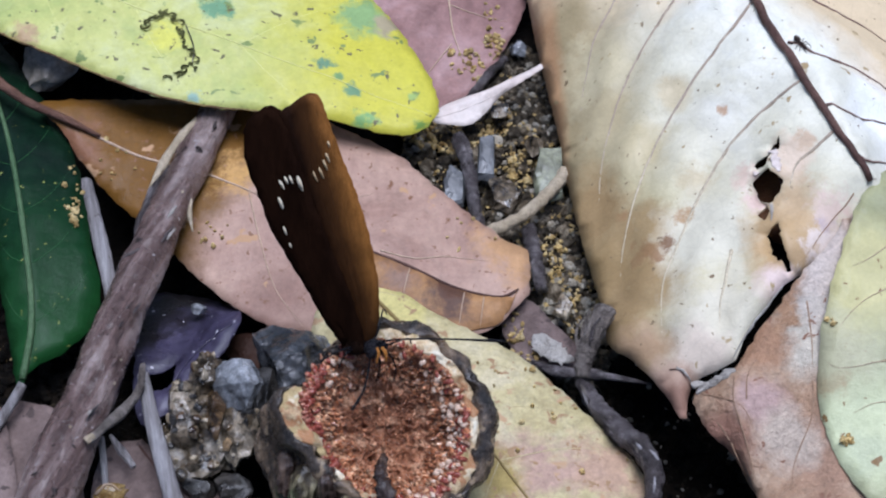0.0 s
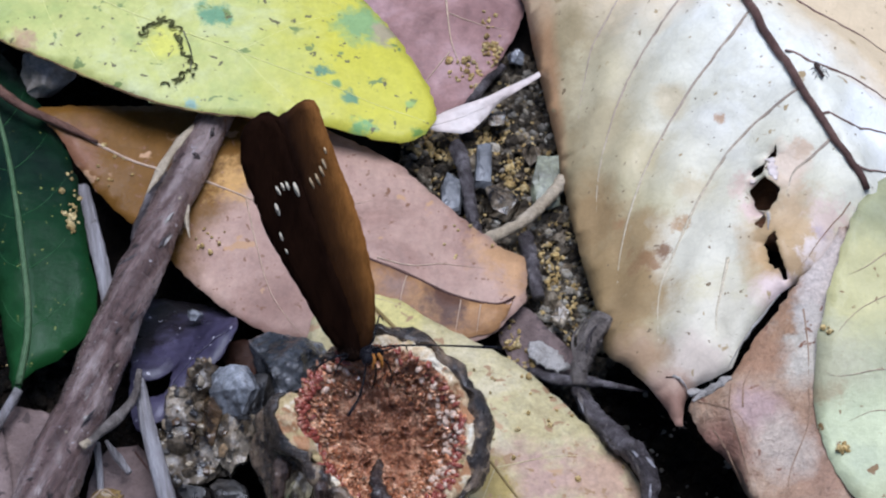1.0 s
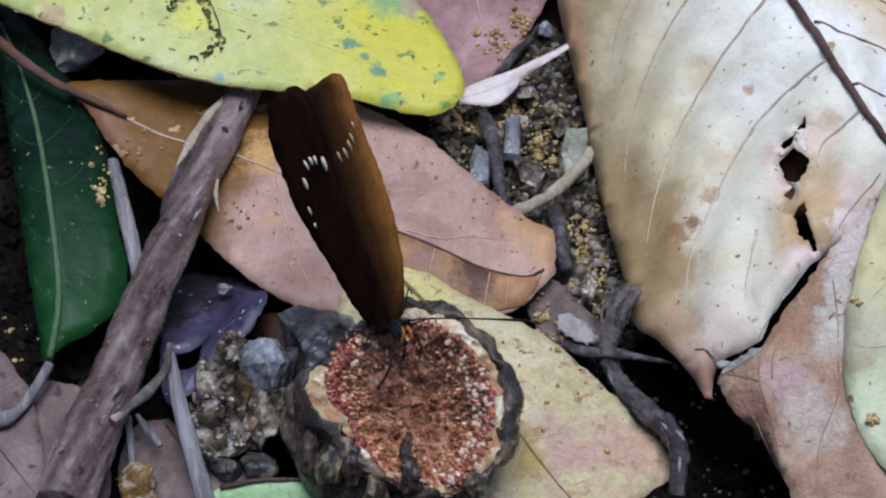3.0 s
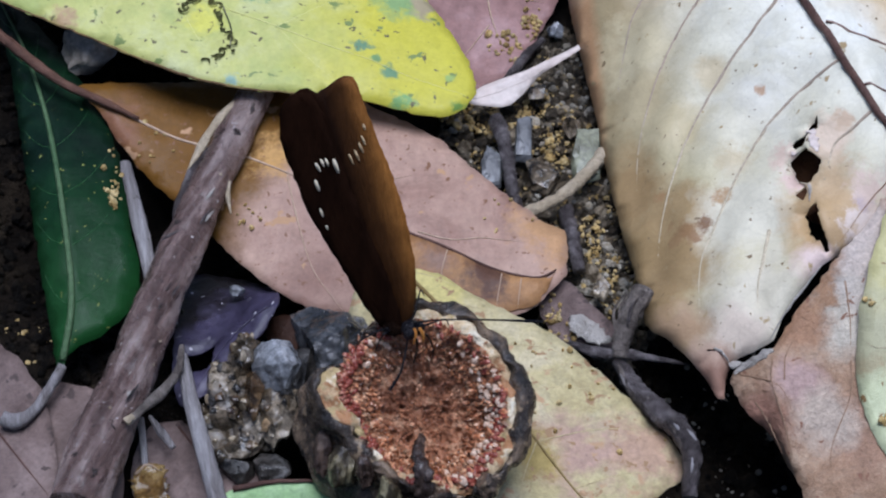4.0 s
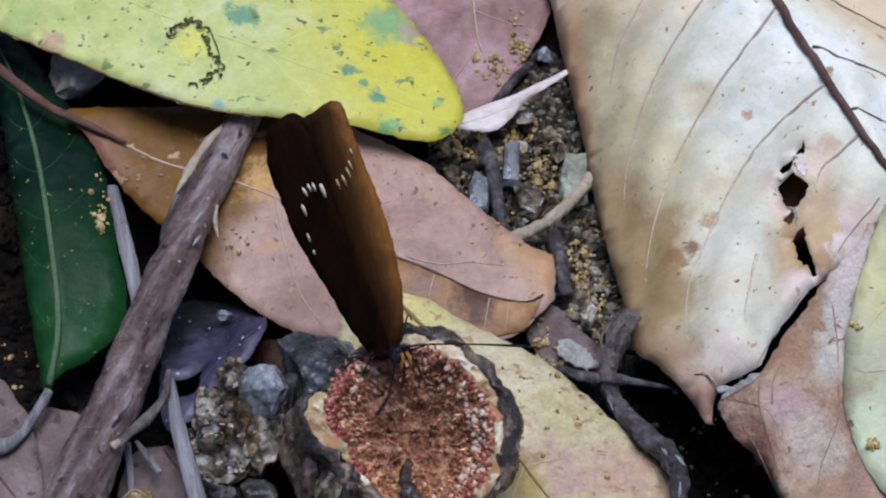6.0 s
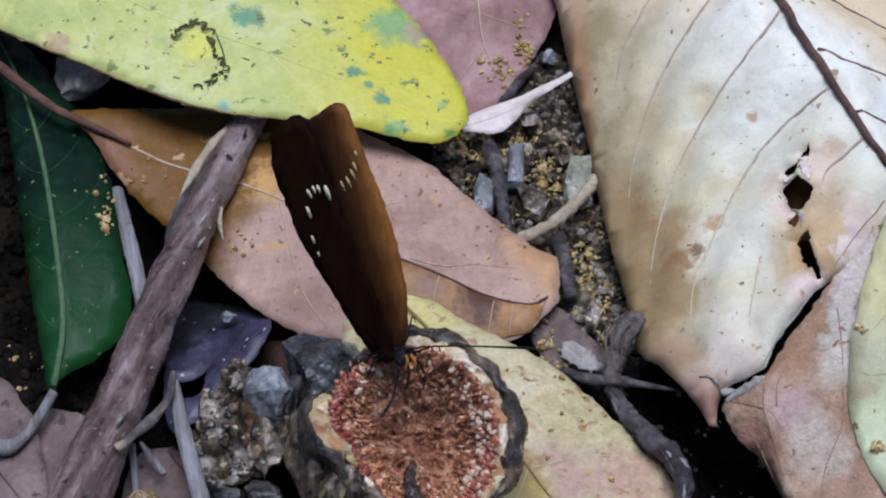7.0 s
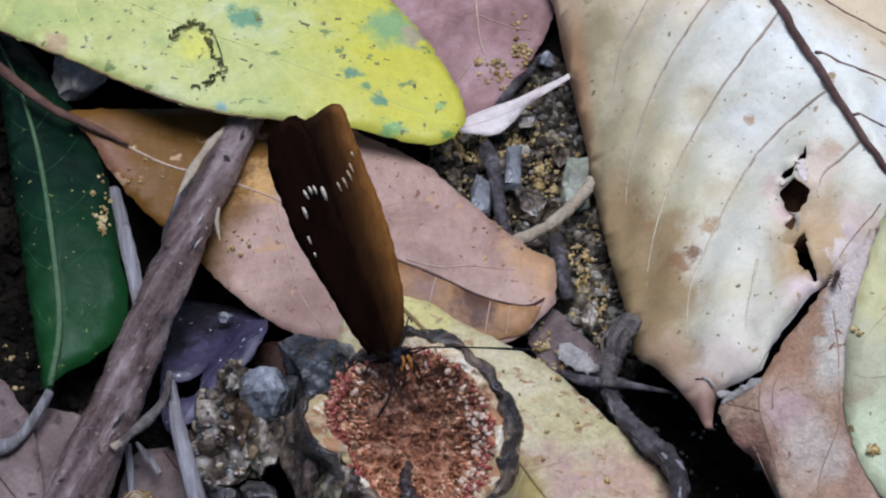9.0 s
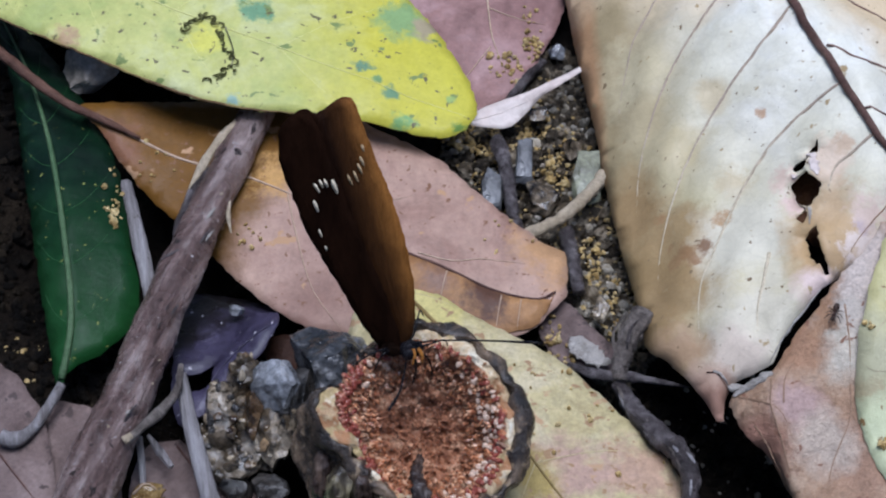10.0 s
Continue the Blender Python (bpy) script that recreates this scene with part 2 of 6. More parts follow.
    if spots:
        for size, amount, colour in spots:
            w = ramp(t, noise_at(t, vec, size, 3, 0.55, 0.3), [(amount - 0.05, grey(0)), (min(1.0, amount - 0.015), grey(1))])
            col = mix(t, w, col, colour)
    if island:
        g = t.nodes.new("ShaderNodeNewGeometry")
        col = mix(t, island, col, ramp(t, g.outputs["Random Per Island"], [(0.0, grey(0.25)), (0.6, grey(0.9)), (1.0, grey(1.6))]), "MULTIPLY")
    t.links.new(col, bsdf.inputs["Base Color"])
    r = ramp(t, noise_at(t, vec, big * 3, 4, 0.6), [(0.3, grey(max(0.05, rough - 0.12))), (0.7, grey(min(1.0, rough + 0.12)))])
    t.links.new(r, bsdf.inputs["Roughness"])
    bsdf.inputs["Specular IOR Level"].default_value = spec
    bsdf.inputs["Coat Weight"].default_value = coat
    bsdf.inputs["Coat Roughness"].default_value = 0.15 if coat < 0.3 else 0.05
    b1 = node(t, "ShaderNodeBump", Strength=min(1.0, bump * 1.3), Distance=0.0006)
    t.links.new(height, b1.inputs["Height"])
    b2 = node(t, "ShaderNodeBump", Strength=min(1.0, bump * 1.1), Distance=0.0018)
    t.links.new(blotch, b2.inputs["Height"])
    t.links.new(b1.outputs[0], b2.inputs["Normal"])
    t.links.new(b2.outputs[0], bsdf.inputs["Normal"])
    return m


def stony(name, colours, cells=330, rough=0.32, bump=0.9, coat=0.22, gritty=1.0):
    """Conglomerate: angular grains of several colours with dark joints, partly wet."""
    m, t, bsdf = material(name)
    vec = t.nodes.new("ShaderNodeTexCoord").outputs["Object"]
    warp = node(t, "ShaderNodeTexNoise", Scale=160.0, Detail=5.0)
    t.links.new(vec, warp.inputs["Vector"])
    v2 = mix(t, 0.006, vec, warp.outputs["Color"], "ADD")
    cell = node(t, "ShaderNodeTexVoronoi", Scale=float(cells))
    t.links.new(v2, cell.inputs["Vector"])
    tone = t.nodes.new("ShaderNodeSeparateColor")
    t.links.new(cell.outputs["Color"], tone.inputs[0])
    k = len(colours)
    col = ramp(t, tone.outputs[0], [(i / (k - 1), c) for i, c in enumerate(colours)])
    big = noise_at(t, vec, 110, 6, 0.65)
    col = mix(t, 0.6, col, ramp(t, big, [(0.36, colours[0]), (0.5, colours[k // 2]), (0.66, colours[-1])]))
    fine = noise_at(t, vec, 1100, 6, 0.75)
    col = mix(t, 0.9 * gritty, col, ramp(t, fine, [(0.32, grey(0.2)), (0.5, grey(0.8)), (0.7, grey(1.7))]), "MULTIPLY")
    pits = noise_at(t, vec, 240, 5, 0.7, 0.5)
    col = mix(t, ramp(t, pits, [(0.40, grey(0.92 * gritty)), (0.49, grey(0.0))]), col, tuple(0.3 * c for c in colours[0]))
    edge = t.nodes.new("ShaderNodeTexVoronoi")
    edge.feature = "DISTANCE_TO_EDGE"
    edge.inputs["Scale"].default_value = float(cells)
    t.links.new(v2, edge.inputs["Vector"])
    col = mix(t, ramp(t, edge.outputs["Distance"], [(0.0, grey(0.22)), (0.12, grey(0.0))]), col, tuple(0.35 * c for c in colours[0]))
    t.links.new(col, bsdf.inputs["Base Color"])
    t.links.new(ramp(t, noise_at(t, vec, 400, 5, 0.7), [(0.35, grey(max(0.05, rough - 0.2))), (0.65, grey(rough + 0.25))]), bsdf.inputs["Roughness"])
    bsdf.inputs["Coat Weight"].default_value, bsdf.inputs["Coat Roughness"].default_value = coat, 0.12
    b1 = node(t, "ShaderNodeBump", Strength=bump * 0.45, Distance=0.0004)
    t.links.new(fine, b1.inputs["Height"])
    b2 = node(t, "ShaderNodeBump", Strength=bump * 0.55, Distance=0.001)
    t.links.new(cell.outputs["Distance"], b2.inputs["Height"])
    b2.invert = True
    t.links.new(b1.outputs[0], b2.inputs["Normal"])
    t.links.new(b2.outputs[0], bsdf.inputs["Normal"])
    return m


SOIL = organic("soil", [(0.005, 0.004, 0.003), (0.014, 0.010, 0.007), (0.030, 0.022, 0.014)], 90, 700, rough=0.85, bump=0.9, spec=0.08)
GRAIN = organic("soil_grains", [(0.028, 0.021, 0.013), (0.13, 0.097, 0.058), (0.42, 0.35, 0.25)], 300, 1500, rough=0.55, island=0.95, bump=0.7, spec=0.3)
# damp crumbs, coloured darker still for the shade in the leaf gaps
SHADED_HUMUS = organic("shaded_humus", [(0.004, 0.003, 0.0025), (0.011, 0.008, 0.005), (0.045, 0.033, 0.02)], 300, 1500, rough=0.7, island=0.85, bump=0.7, spec=0.12)
FRASS = organic("golden_granules", [(0.34, 0.21, 0.065), (0.58, 0.41, 0.16), (0.74, 0.58, 0.29)], 500, 1600, rough=0.5, island=0.5)
YELLOW = organic("yellowing_leaf", [(0.37, 0.42, 0.13), (0.48, 0.49, 0.155), (0.53, 0.55, 0.27)], 60, 700, rough=0.45, bump=0.12, net=0.05, speck=0.22,
                 along=((-37.9, 31.7, 17.2), (-8.8, 30.8, 13.5), (0.52, 0.48, 0.055), 0.3),
                 patches=[((-37.5, 44.9, 17.8), 2.6, (0.16, 0.30, 0.16)), ((-16.7, 33.3, 15.2), 1.4, (0.13, 0.24, 0.13)), ((-11.7, 27.6, 13.6), 1.4, (0.14, 0.26, 0.13)), ((-14.0, 30.2, 14.5), 0.8, (0.16, 0.28, 0.10)),
                          ((-9.7, 21.4, 12.3), 1.9, (0.20, 0.36, 0.12)), ((1.1, 21.4, 10.9), 1.2, (0.17, 0.28, 0.06)), ((-10.1, 46.9, 13.7), 4.8, (0.24, 0.36, 0.14)), ((-5.3, 44.7, 12.9), 2.4, (0.36, 0.30, 0.18)),
                          ((-40.4, 23.8, 15.9), 1.1, (0.32, 0.46, 0.36)), ((-72.9, 36.7, 17.7), 2.2, (0.42, 0.29, 0.15)), ((-46.7, 37.2, 17.5), 3.2, (0.58, 0.56, 0.10))],
                 spots=[(230, 0.70, (0.17, 0.22, 0.07)), (480, 0.70, (0.12, 0.11, 0.05)), (120, 0.77, (0.26, 0.36, 0.10))])
# along: orange towards the stalk, deepened to include the yellow leaf's shade
PINK = organic("dry_pink_leaf", [(0.29, 0.17, 0.127), (0.395, 0.252, 0.19), (0.46, 0.305, 0.228)], 60, 800, rough=0.48, bump=0.16, net=0.08, speck=0.26, streak=(-60, 0.3, 0.25),
               along=((-24.0, 4.5, 7.6), (-41.0, 13.5, 6.6), (0.165, 0.076, 0.012), 0.17),
               patches=[((17.7, -4.0, 5.3), 6.0, (0.48, 0.28, 0.14)), ((-32.4, 13.0, 6.9), 4.0, (0.52, 0.30, 0.10)), ((-62.9, 19.0, 8.0), 6.0, (0.22, 0.10, 0.05))],
               spots=[(600, 0.70, (0.18, 0.09, 0.05)), (180, 0.69, (0.40, 0.24, 0.13))])
TAN = organic("pale_tan_leaf", [(0.40, 0.32, 0.15), (0.54, 0.46, 0.24), (0.60, 0.52, 0.33)], 80, 900, rough=0.42, bump=0.3, net=0.2, speck=0.42,
              patches=[((-2.4, -14.1, 7.0), 8.0, (0.60, 0.52, 0.20)), ((31.1, -49.2, 4.6), 6.0, (0.50, 0.33, 0.22)), ((19.9, -50.8, 5.4), 7.0, (0.48, 0.32, 0.24)), ((14.4, -49.9, 5.7), 3.5, (0.40, 0.30, 0.10))],
              spots=[(420, 0.66, (0.30, 0.19, 0.10)), (190, 0.67, (0.42, 0.27, 0.15))])
# first six patches: tan tint that also paints shading beside the bulging veins
CREAM = organic("bleached_dry_leaf", [(0.645, 0.62, 0.50), (0.75, 0.735, 0.63), (0.87, 0.87, 0.83)], 40, 900, rough=0.42, bump=0.14, net=0.14, speck=0.12,
                along=[((69.0, 23.0, 30.0), (43.0, 0.5, 13.5), (0.52, 0.46, 0.275), 0.5, 0.1), ((44.5, 7.0, 15.0), (29.5, 10.8, 4.5), (0.33, 0.26, 0.14), 0.5, 0.25), ((29.4, 12.5, 5.4), (26.6, 12.7, 3.8), (0.44, 0.26, 0.13), 0.4, 0.7),
                       ((41.9, -26.7, 11.2), (42.8, -37.3, 8.4), (0.42, 0.265, 0.19), 0.4, 0.4), ((73.0, 19.7, 29.7), (81.6, 30.8, 24.1), (0.62, 0.49, 0.31), 0.3, 0.9)],
                patches=[((40.5, 14.0, 13.8), 5.5, (0.50, 0.425, 0.255)), ((34.0, 34.0, 13.0), 7.0, (0.52, 0.45, 0.28)), ((45.8, -6.5, 15.0), 3.6, (0.46, 0.37, 0.22)), ((49.0, 3.0, 17.6), 2.8, (0.52, 0.44, 0.28)), ((43.0, -17.0, 13.0), 5.0, (0.44, 0.35, 0.20)), ((46.8, 22.5, 18.8), 3.2, (0.54, 0.46, 0.30)), ((36.2, -9.9, 8.0), 10.5, (0.31, 0.21, 0.095)), ((35.5, -20.6, 7.6), 9.5, (0.31, 0.21, 0.10)), ((39.7, -4.1, 11.8), 5.5, (0.36, 0.255, 0.125)), ((32.6, 4.0, 6.6), 8.0, (0.32, 0.215, 0.10)), ((34.9, 22.5, 11.9), 5.0, (0.47, 0.39, 0.23)), ((51.8, -9.0, 17.9), 9.0, (0.60, 0.56, 0.43)), ((50.3, -26.9, 16.2), 9.0, (0.58, 0.53, 0.40)),
                         ((47.0, -31.5, 13.2), 5.0, (0.63, 0.53, 0.42)), ((38.6, -27.6, 9.5), 4.5, (0.36, 0.24, 0.14)), ((42.6, -34.0, 9.4), 3.4, (0.42, 0.29, 0.21)), ((44.3, -38.8, 8.0), 5.0, (0.30, 0.175, 0.125)), ((40.7, -9.0, 12.7), 1.9, (0.27, 0.16, 0.075)), ((43.8, -8.5, 14.0), 1.2, (0.19, 0.105, 0.05)), ((39.0, -9.6, 10.7), 1.3, (0.29, 0.18, 0.085)), ((42.0, -10.6, 12.6), 0.9, (0.26, 0.15, 0.07)), ((38.0, -6.2, 10.6), 0.8, (0.30, 0.19, 0.09)), ((36.7, 0.8, 10.2), 1.0, (0.34, 0.21, 0.10)), ((46.9, -3.7, 15.7), 1.3, (0.38, 0.25, 0.13)),
                         ((63.4, -13.6, 23.6), 8.0, (0.45, 0.31, 0.16)), ((63.8, -18.4, 21.7), 3.0, (0.44, 0.30, 0.16)), ((64.3, -2.4, 25.9), 2.4, (0.54, 0.41, 0.27)), ((63.6, -7.0, 24.6), 3.2, (0.50, 0.36, 0.21)), ((58.4, -3.8, 20.0), 2.2, (0.60, 0.45, 0.38)), ((57.3, 0.4, 21.8), 2.0, (0.60, 0.46, 0.36)), ((64.5, 1.8, 25.9), 3.4, (0.63, 0.50, 0.37)), ((66.8, 3.2, 27.5), 1.6, (0.56, 0.42, 0.29)),
                         ((69.6, -13.8, 22.0), 2.6, (0.66, 0.55, 0.47)), ((67.2, -17.0, 21.3), 2.6, (0.66, 0.55, 0.47)), ((69.4, -11.4, 24.0), 1.6, (0.46, 0.36, 0.34)), ((60.3, -21.3, 19.8), 3.4, (0.64, 0.50, 0.44)), ((54.5, 14.8, 22.6), 0.9, (0.50, 0.34, 0.22)), ((70.2, -8.3, 24.0), 3.0, (0.60, 0.46, 0.37))],
                spots=[(300, 0.73, (0.34, 0.25, 0.13)), (650, 0.735, (0.16, 0.11, 0.06))], jagged=1.2)
FLAP = organic("folded_brown_leaf", [(0.29, 0.165, 0.095), (0.42, 0.265, 0.165), (0.52, 0.375, 0.26)], 80, 900, rough=0.36, bump=0.4, net=0.22, speck=0.4, streak=(60, 0.6, 0.3),
               patches=[((64.8, -31.0, 16.8), 5.0, (0.62, 0.55, 0.44)), ((57.6, -31.2, 17.5), 4.5, (0.42, 0.24, 0.14)), ((51.4, -44.1, 8.5), 5.0, (0.36, 0.19, 0.13)), ((67.1, -49.5, 10.2), 7.0, (0.38, 0.23, 0.15)), ((57.0, -40.4, 13.0), 4.0, (0.50, 0.345, 0.30)), ((60.5, -46.5, 11.0), 4.5, (0.58, 0.47, 0.37)), ((66.6, -25.5, 19.2), 3.5, (0.60, 0.53, 0.45)), ((70.6, -15.5, 22.0), 4.5, (0.66, 0.55, 0.47)), ((68.0, -19.5, 21.0), 3.5, (0.66, 0.56, 0.48)), ((61.2, -27.0, 18.7), 2.6, (0.44, 0.26, 0.15))],
               spots=[(420, 0.71, (0.22, 0.11, 0.07))], jagged=1.2)
OLIVE = organic("fading_olive_leaf", [(0.25, 0.245, 0.12), (0.33, 0.33, 0.18), (0.40, 0.40, 0.25)], 40, 700, rough=0.38, bump=0.2, net=0.06, speck=0.2,
                patches=[((73.0, -47.0, 13.4), 9.0, (0.53, 0.56, 0.34)), ((69.5, -25.0, 20.0), 4.0, (0.36, 0.355, 0.27)), ((67.5, -37.5, 15.5), 2.6, (0.34, 0.25, 0.13)), ((68.0, -33.4, 17.3), 6.0, (0.44, 0.42, 0.26)), ((76.4, -21.3, 21.4), 9.0, (0.50, 0.46, 0.22)), ((73.0, -49.9, 12.5), 3.0, (0.46, 0.49, 0.31))],
                spots=[(420, 0.72, (0.2, 0.12, 0.05))], jagged=0.9)
# near-black base colour paints the yellow leaf's shade; along lightens the lower end
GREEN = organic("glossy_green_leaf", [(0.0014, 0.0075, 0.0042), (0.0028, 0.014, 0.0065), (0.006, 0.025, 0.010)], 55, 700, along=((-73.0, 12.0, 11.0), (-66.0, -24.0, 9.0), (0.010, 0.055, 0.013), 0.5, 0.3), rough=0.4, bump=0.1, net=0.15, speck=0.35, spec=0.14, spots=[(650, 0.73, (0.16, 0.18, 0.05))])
GREEN_RIB = organic("green_rib", [(0.055, 0.12, 0.05), (0.10, 0.17, 0.08)], 100, 900, rough=0.45)
GREEN_VEIN = organic("faint_green_vein", [(0.02, 0.085, 0.022), (0.03, 0.11, 0.035)], 100, 900, rough=0.45)
YELLOW_RIB = organic("pale_yellow_rib", [(0.58, 0.58, 0.20), (0.64, 0.63, 0.26)], 100, 900, rough=0.45, bump=0.05, speck=0.1)
DULL_MAUVE = organic("grey_mauve_leaf", [(0.11, 0.075, 0.066), (0.19, 0.135, 0.12), (0.27, 0.20, 0.18)], 70, 800, rough=0.5, bump=0.4, net=0.08, speck=0.45, spots=[(300, 0.70, (0.07, 0.05, 0.045))])
STALK_GREY = organic("grey_brown_stalk", [(0.13, 0.107, 0.092), (0.31, 0.262, 0.228), (0.50, 0.44, 0.395)], 220, 1100, rough=0.5, bump=0.9, speck=0.6)
FLAP_VEIN = organic("tan_brown_crease", [(0.29, 0.175, 0.11), (0.38, 0.25, 0.16)], 120, 1200, rough=0.5)
LIGHT_FLAKE = organic("pale_flake", [(0.42, 0.38, 0.33), (0.62, 0.58, 0.53)], 150, 900, rough=0.55, bump=0.6, speck=0.4)
PETAL = organic("pinkish_white_leaf", [(0.56, 0.46, 0.41), (0.70, 0.63, 0.57)], 90, 800, rough=0.45, bump=0.06, speck=0.2)
PALE_VEIN = organic("pale_vein", [(0.40, 0.31, 0.235), (0.50, 0.41, 0.32)], 120, 1200, rough=0.5, along=((54.7, 17.4, 23.5), (44.6, -6.4, 14.7), (0.66, 0.57, 0.41), 0.4))
PALE_GREEN = organic("fresh_green_leaf", [(0.30, 0.48, 0.20), (0.42, 0.60, 0.33)], 60, 600, rough=0.4, bump=0.2)
MAUVE = organic("dull_mauve_leaf", [(0.20, 0.105, 0.092), (0.31, 0.175, 0.155), (0.40, 0.25, 0.235)], 70, 800, rough=0.45, bump=0.18, net=0.08, speck=0.3, streak=(10, 0.4, 0.3))
# the two near-black patches paint the shade at the leaf's upper end
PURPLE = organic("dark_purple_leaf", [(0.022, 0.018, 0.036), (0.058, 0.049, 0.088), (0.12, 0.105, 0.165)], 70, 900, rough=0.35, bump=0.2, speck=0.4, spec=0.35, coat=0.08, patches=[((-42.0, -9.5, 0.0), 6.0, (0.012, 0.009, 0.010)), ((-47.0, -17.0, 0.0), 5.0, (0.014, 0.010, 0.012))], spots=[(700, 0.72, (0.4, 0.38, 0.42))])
RUST = organic("dark_rust_leaf", [(0.035, 0.014, 0.008), (0.075, 0.032, 0.018)], 60, 700, rough=0.5)
RIB_BROWN = organic("dark_brown_rib", [(0.075, 0.036, 0.028), (0.15, 0.08, 0.062)], 120, 1200, rough=0.5)
VEIN_MAUVE = organic("mauve_brown_vein", [(0.20, 0.12, 0.10), (0.32, 0.21, 0.17)], 120, 1200, rough=0.5)
RIB_TAN = organic("tan_vein", [(0.46, 0.33, 0.23), (0.56, 0.42, 0.31)], 120, 1200, rough=0.55)
TAN_VEIN = organic("pale_tan_vein", [(0.50, 0.40, 0.21), (0.60, 0.50, 0.28)], 120, 1200, rough=0.5)
TAN_RIB = organic("olive_brown_rib", [(0.22, 0.15, 0.05), (0.32, 0.23, 0.09)], 120, 1200, rough=0.5)
RIB_PINK = organic("pinkish_vein", [(0.54, 0.385, 0.27), (0.64, 0.47, 0.34)], 120, 1200, rough=0.55)
BARK = organic("brown_bark", [(0.056, 0.033, 0.027), (0.245, 0.155, 0.135), (0.58, 0.45, 0.41)], 110, 1100, rough=0.28, bump=0.85, stretch=((0, 0, -19), (2.4, 0.25, 1)), speck=0.6, spec=0.4, coat=0.14,
               spots=[(900, 0.735, (0.60, 0.55, 0.54)), (300, 0.69, (0.03, 0.02, 0.017))])
WOOD = organic("bare_grey_wood", [(0.20, 0.175, 0.165), (0.36, 0.335, 0.335), (0.52, 0.50, 0.51)], 150, 1100, rough=0.45, bump=0.6, stretch=((0, 0, 11), (2.4, 0.2, 1)), speck=0.5, spots=[(300, 0.71, (0.10, 0.085, 0.075))])
PALE_WOOD = organic("pale_splinter", [(0.45, 0.36, 0.24), (0.6, 0.5, 0.36)], 150, 900, rough=0.6, bump=0.5)
DARK_TWIG = organic("dark_twig", [(0.035, 0.027, 0.026), (0.12, 0.098, 0.096), (0.34, 0.30, 0.30)], 190, 1100, rough=0.38, bump=0.9, speck=0.6, spec=0.4)
STONE = stony("wet_grey_stone", [(0.007, 0.005, 0.003), (0.044, 0.031, 0.018), (0.15, 0.112, 0.07), (0.40, 0.335, 0.245)], 230, 0.14, 1.0, 0.25, 0.95)
DARK_STONE = stony("dark_wet_stone", [(0.006, 0.005, 0.004), (0.022, 0.019, 0.016), (0.09, 0.08, 0.07)], 260, 0.35, 1.0, 0.05)
LICHEN = stony("pale_green_stone", [(0.09, 0.087, 0.05), (0.20, 0.205, 0.13), (0.34, 0.35, 0.25)], 250, 0.45, 0.3, 0.05, 0.5)
CREAM_STONE = stony("cream_stone_grain", [(0.10, 0.07, 0.04), (0.30, 0.235, 0.15), (0.58, 0.50, 0.37)], 400, 0.18, 0.5)
BROWN_STONE = stony("brown_stone_grain", [(0.03, 0.016, 0.008), (0.14, 0.085, 0.04), (0.30, 0.20, 0.10)], 400, 0.15, 0.6)
BLUE_STONE = stony("blue_grey_stone", [(0.045, 0.046, 0.048), (0.18, 0.185, 0.195), (0.50, 0.515, 0.54)], 130, 0.22, 0.5, 0.15, 0.6)
PEBBLE = stony("beige_pebble", [(0.16, 0.13, 0.10), (0.33, 0.28, 0.22), (0.50, 0.44, 0.36)], 200, 0.5, 0.3, 0.0, 0.4)
SLATE_STONE = stony("dark_blue_grey_stone", [(0.014, 0.014, 0.014), (0.065, 0.065, 0.066), (0.26, 0.265, 0.275)], 150, 0.2, 0.7, 0.12, 0.7)
SHARD = stony("pale_grey_shard", [(0.045, 0.045, 0.046), (0.105, 0.107, 0.11), (0.20, 0.205, 0.21)], 160, 0.45, 0.25, 0.05, 0.4)
FIG_SKIN = organic("fig_skin", [(0.012, 0.009, 0.007), (0.055, 0.039, 0.028), (0.26, 0.18, 0.115)], 230, 900, rough=0.22, bump=0.4, speck=0.6, spec=0.45, coat=0.16,
                   spots=[(420, 0.66, (0.22, 0.16, 0.10))])
FIG_FLESH = organic("fig_flesh", [(0.34, 0.18, 0.08), (0.66, 0.50, 0.29), (0.88, 0.81, 0.64)], 230, 900, rough=0.32, bump=0.35, speck=0.3, spec=0.4, spots=[(260, 0.60, (0.36, 0.18, 0.08)), (140, 0.63, (0.40, 0.30, 0.14))])
FIG_PULP = organic("fig_pulp", [(0.16, 0.056, 0.029), (0.43, 0.185, 0.093), (0.66, 0.38, 0.225)], 330, 1500, rough=0.35, bump=0.4, speck=0.5, spec=0.3, coat=0.06)
FIG_SEED = organic("fig_seed", [(0.22, 0.068, 0.03), (0.50, 0.20, 0.09), (0.80, 0.50, 0.30)], 700, 1800, rough=0.22, island=0.8, bump=0.2, spec=0.4, speck=0.4, coat=0.35)
RED_SEED = organic("red_fig_floret", [(0.15, 0.024, 0.015), (0.30, 0.062, 0.038), (0.55, 0.25, 0.16)], 900, 1800, rough=0.22, bump=0.2, spec=0.4, speck=0.5, coat=0.3)
FIG_CORE = organic("fig_core_seed", [(0.20, 0.074, 0.036), (0.50, 0.215, 0.108), (0.78, 0.48, 0.30)], 330, 1800, rough=0.3, island=0.7, bump=0.2, spec=0.4, speck=0.5, coat=0.2)
PALE_SEED = organic("pale_fig_seed", [(0.76, 0.50, 0.35), (0.93, 0.77, 0.60)], 500, 1500, rough=0.2, spec=0.5, coat=0.3)
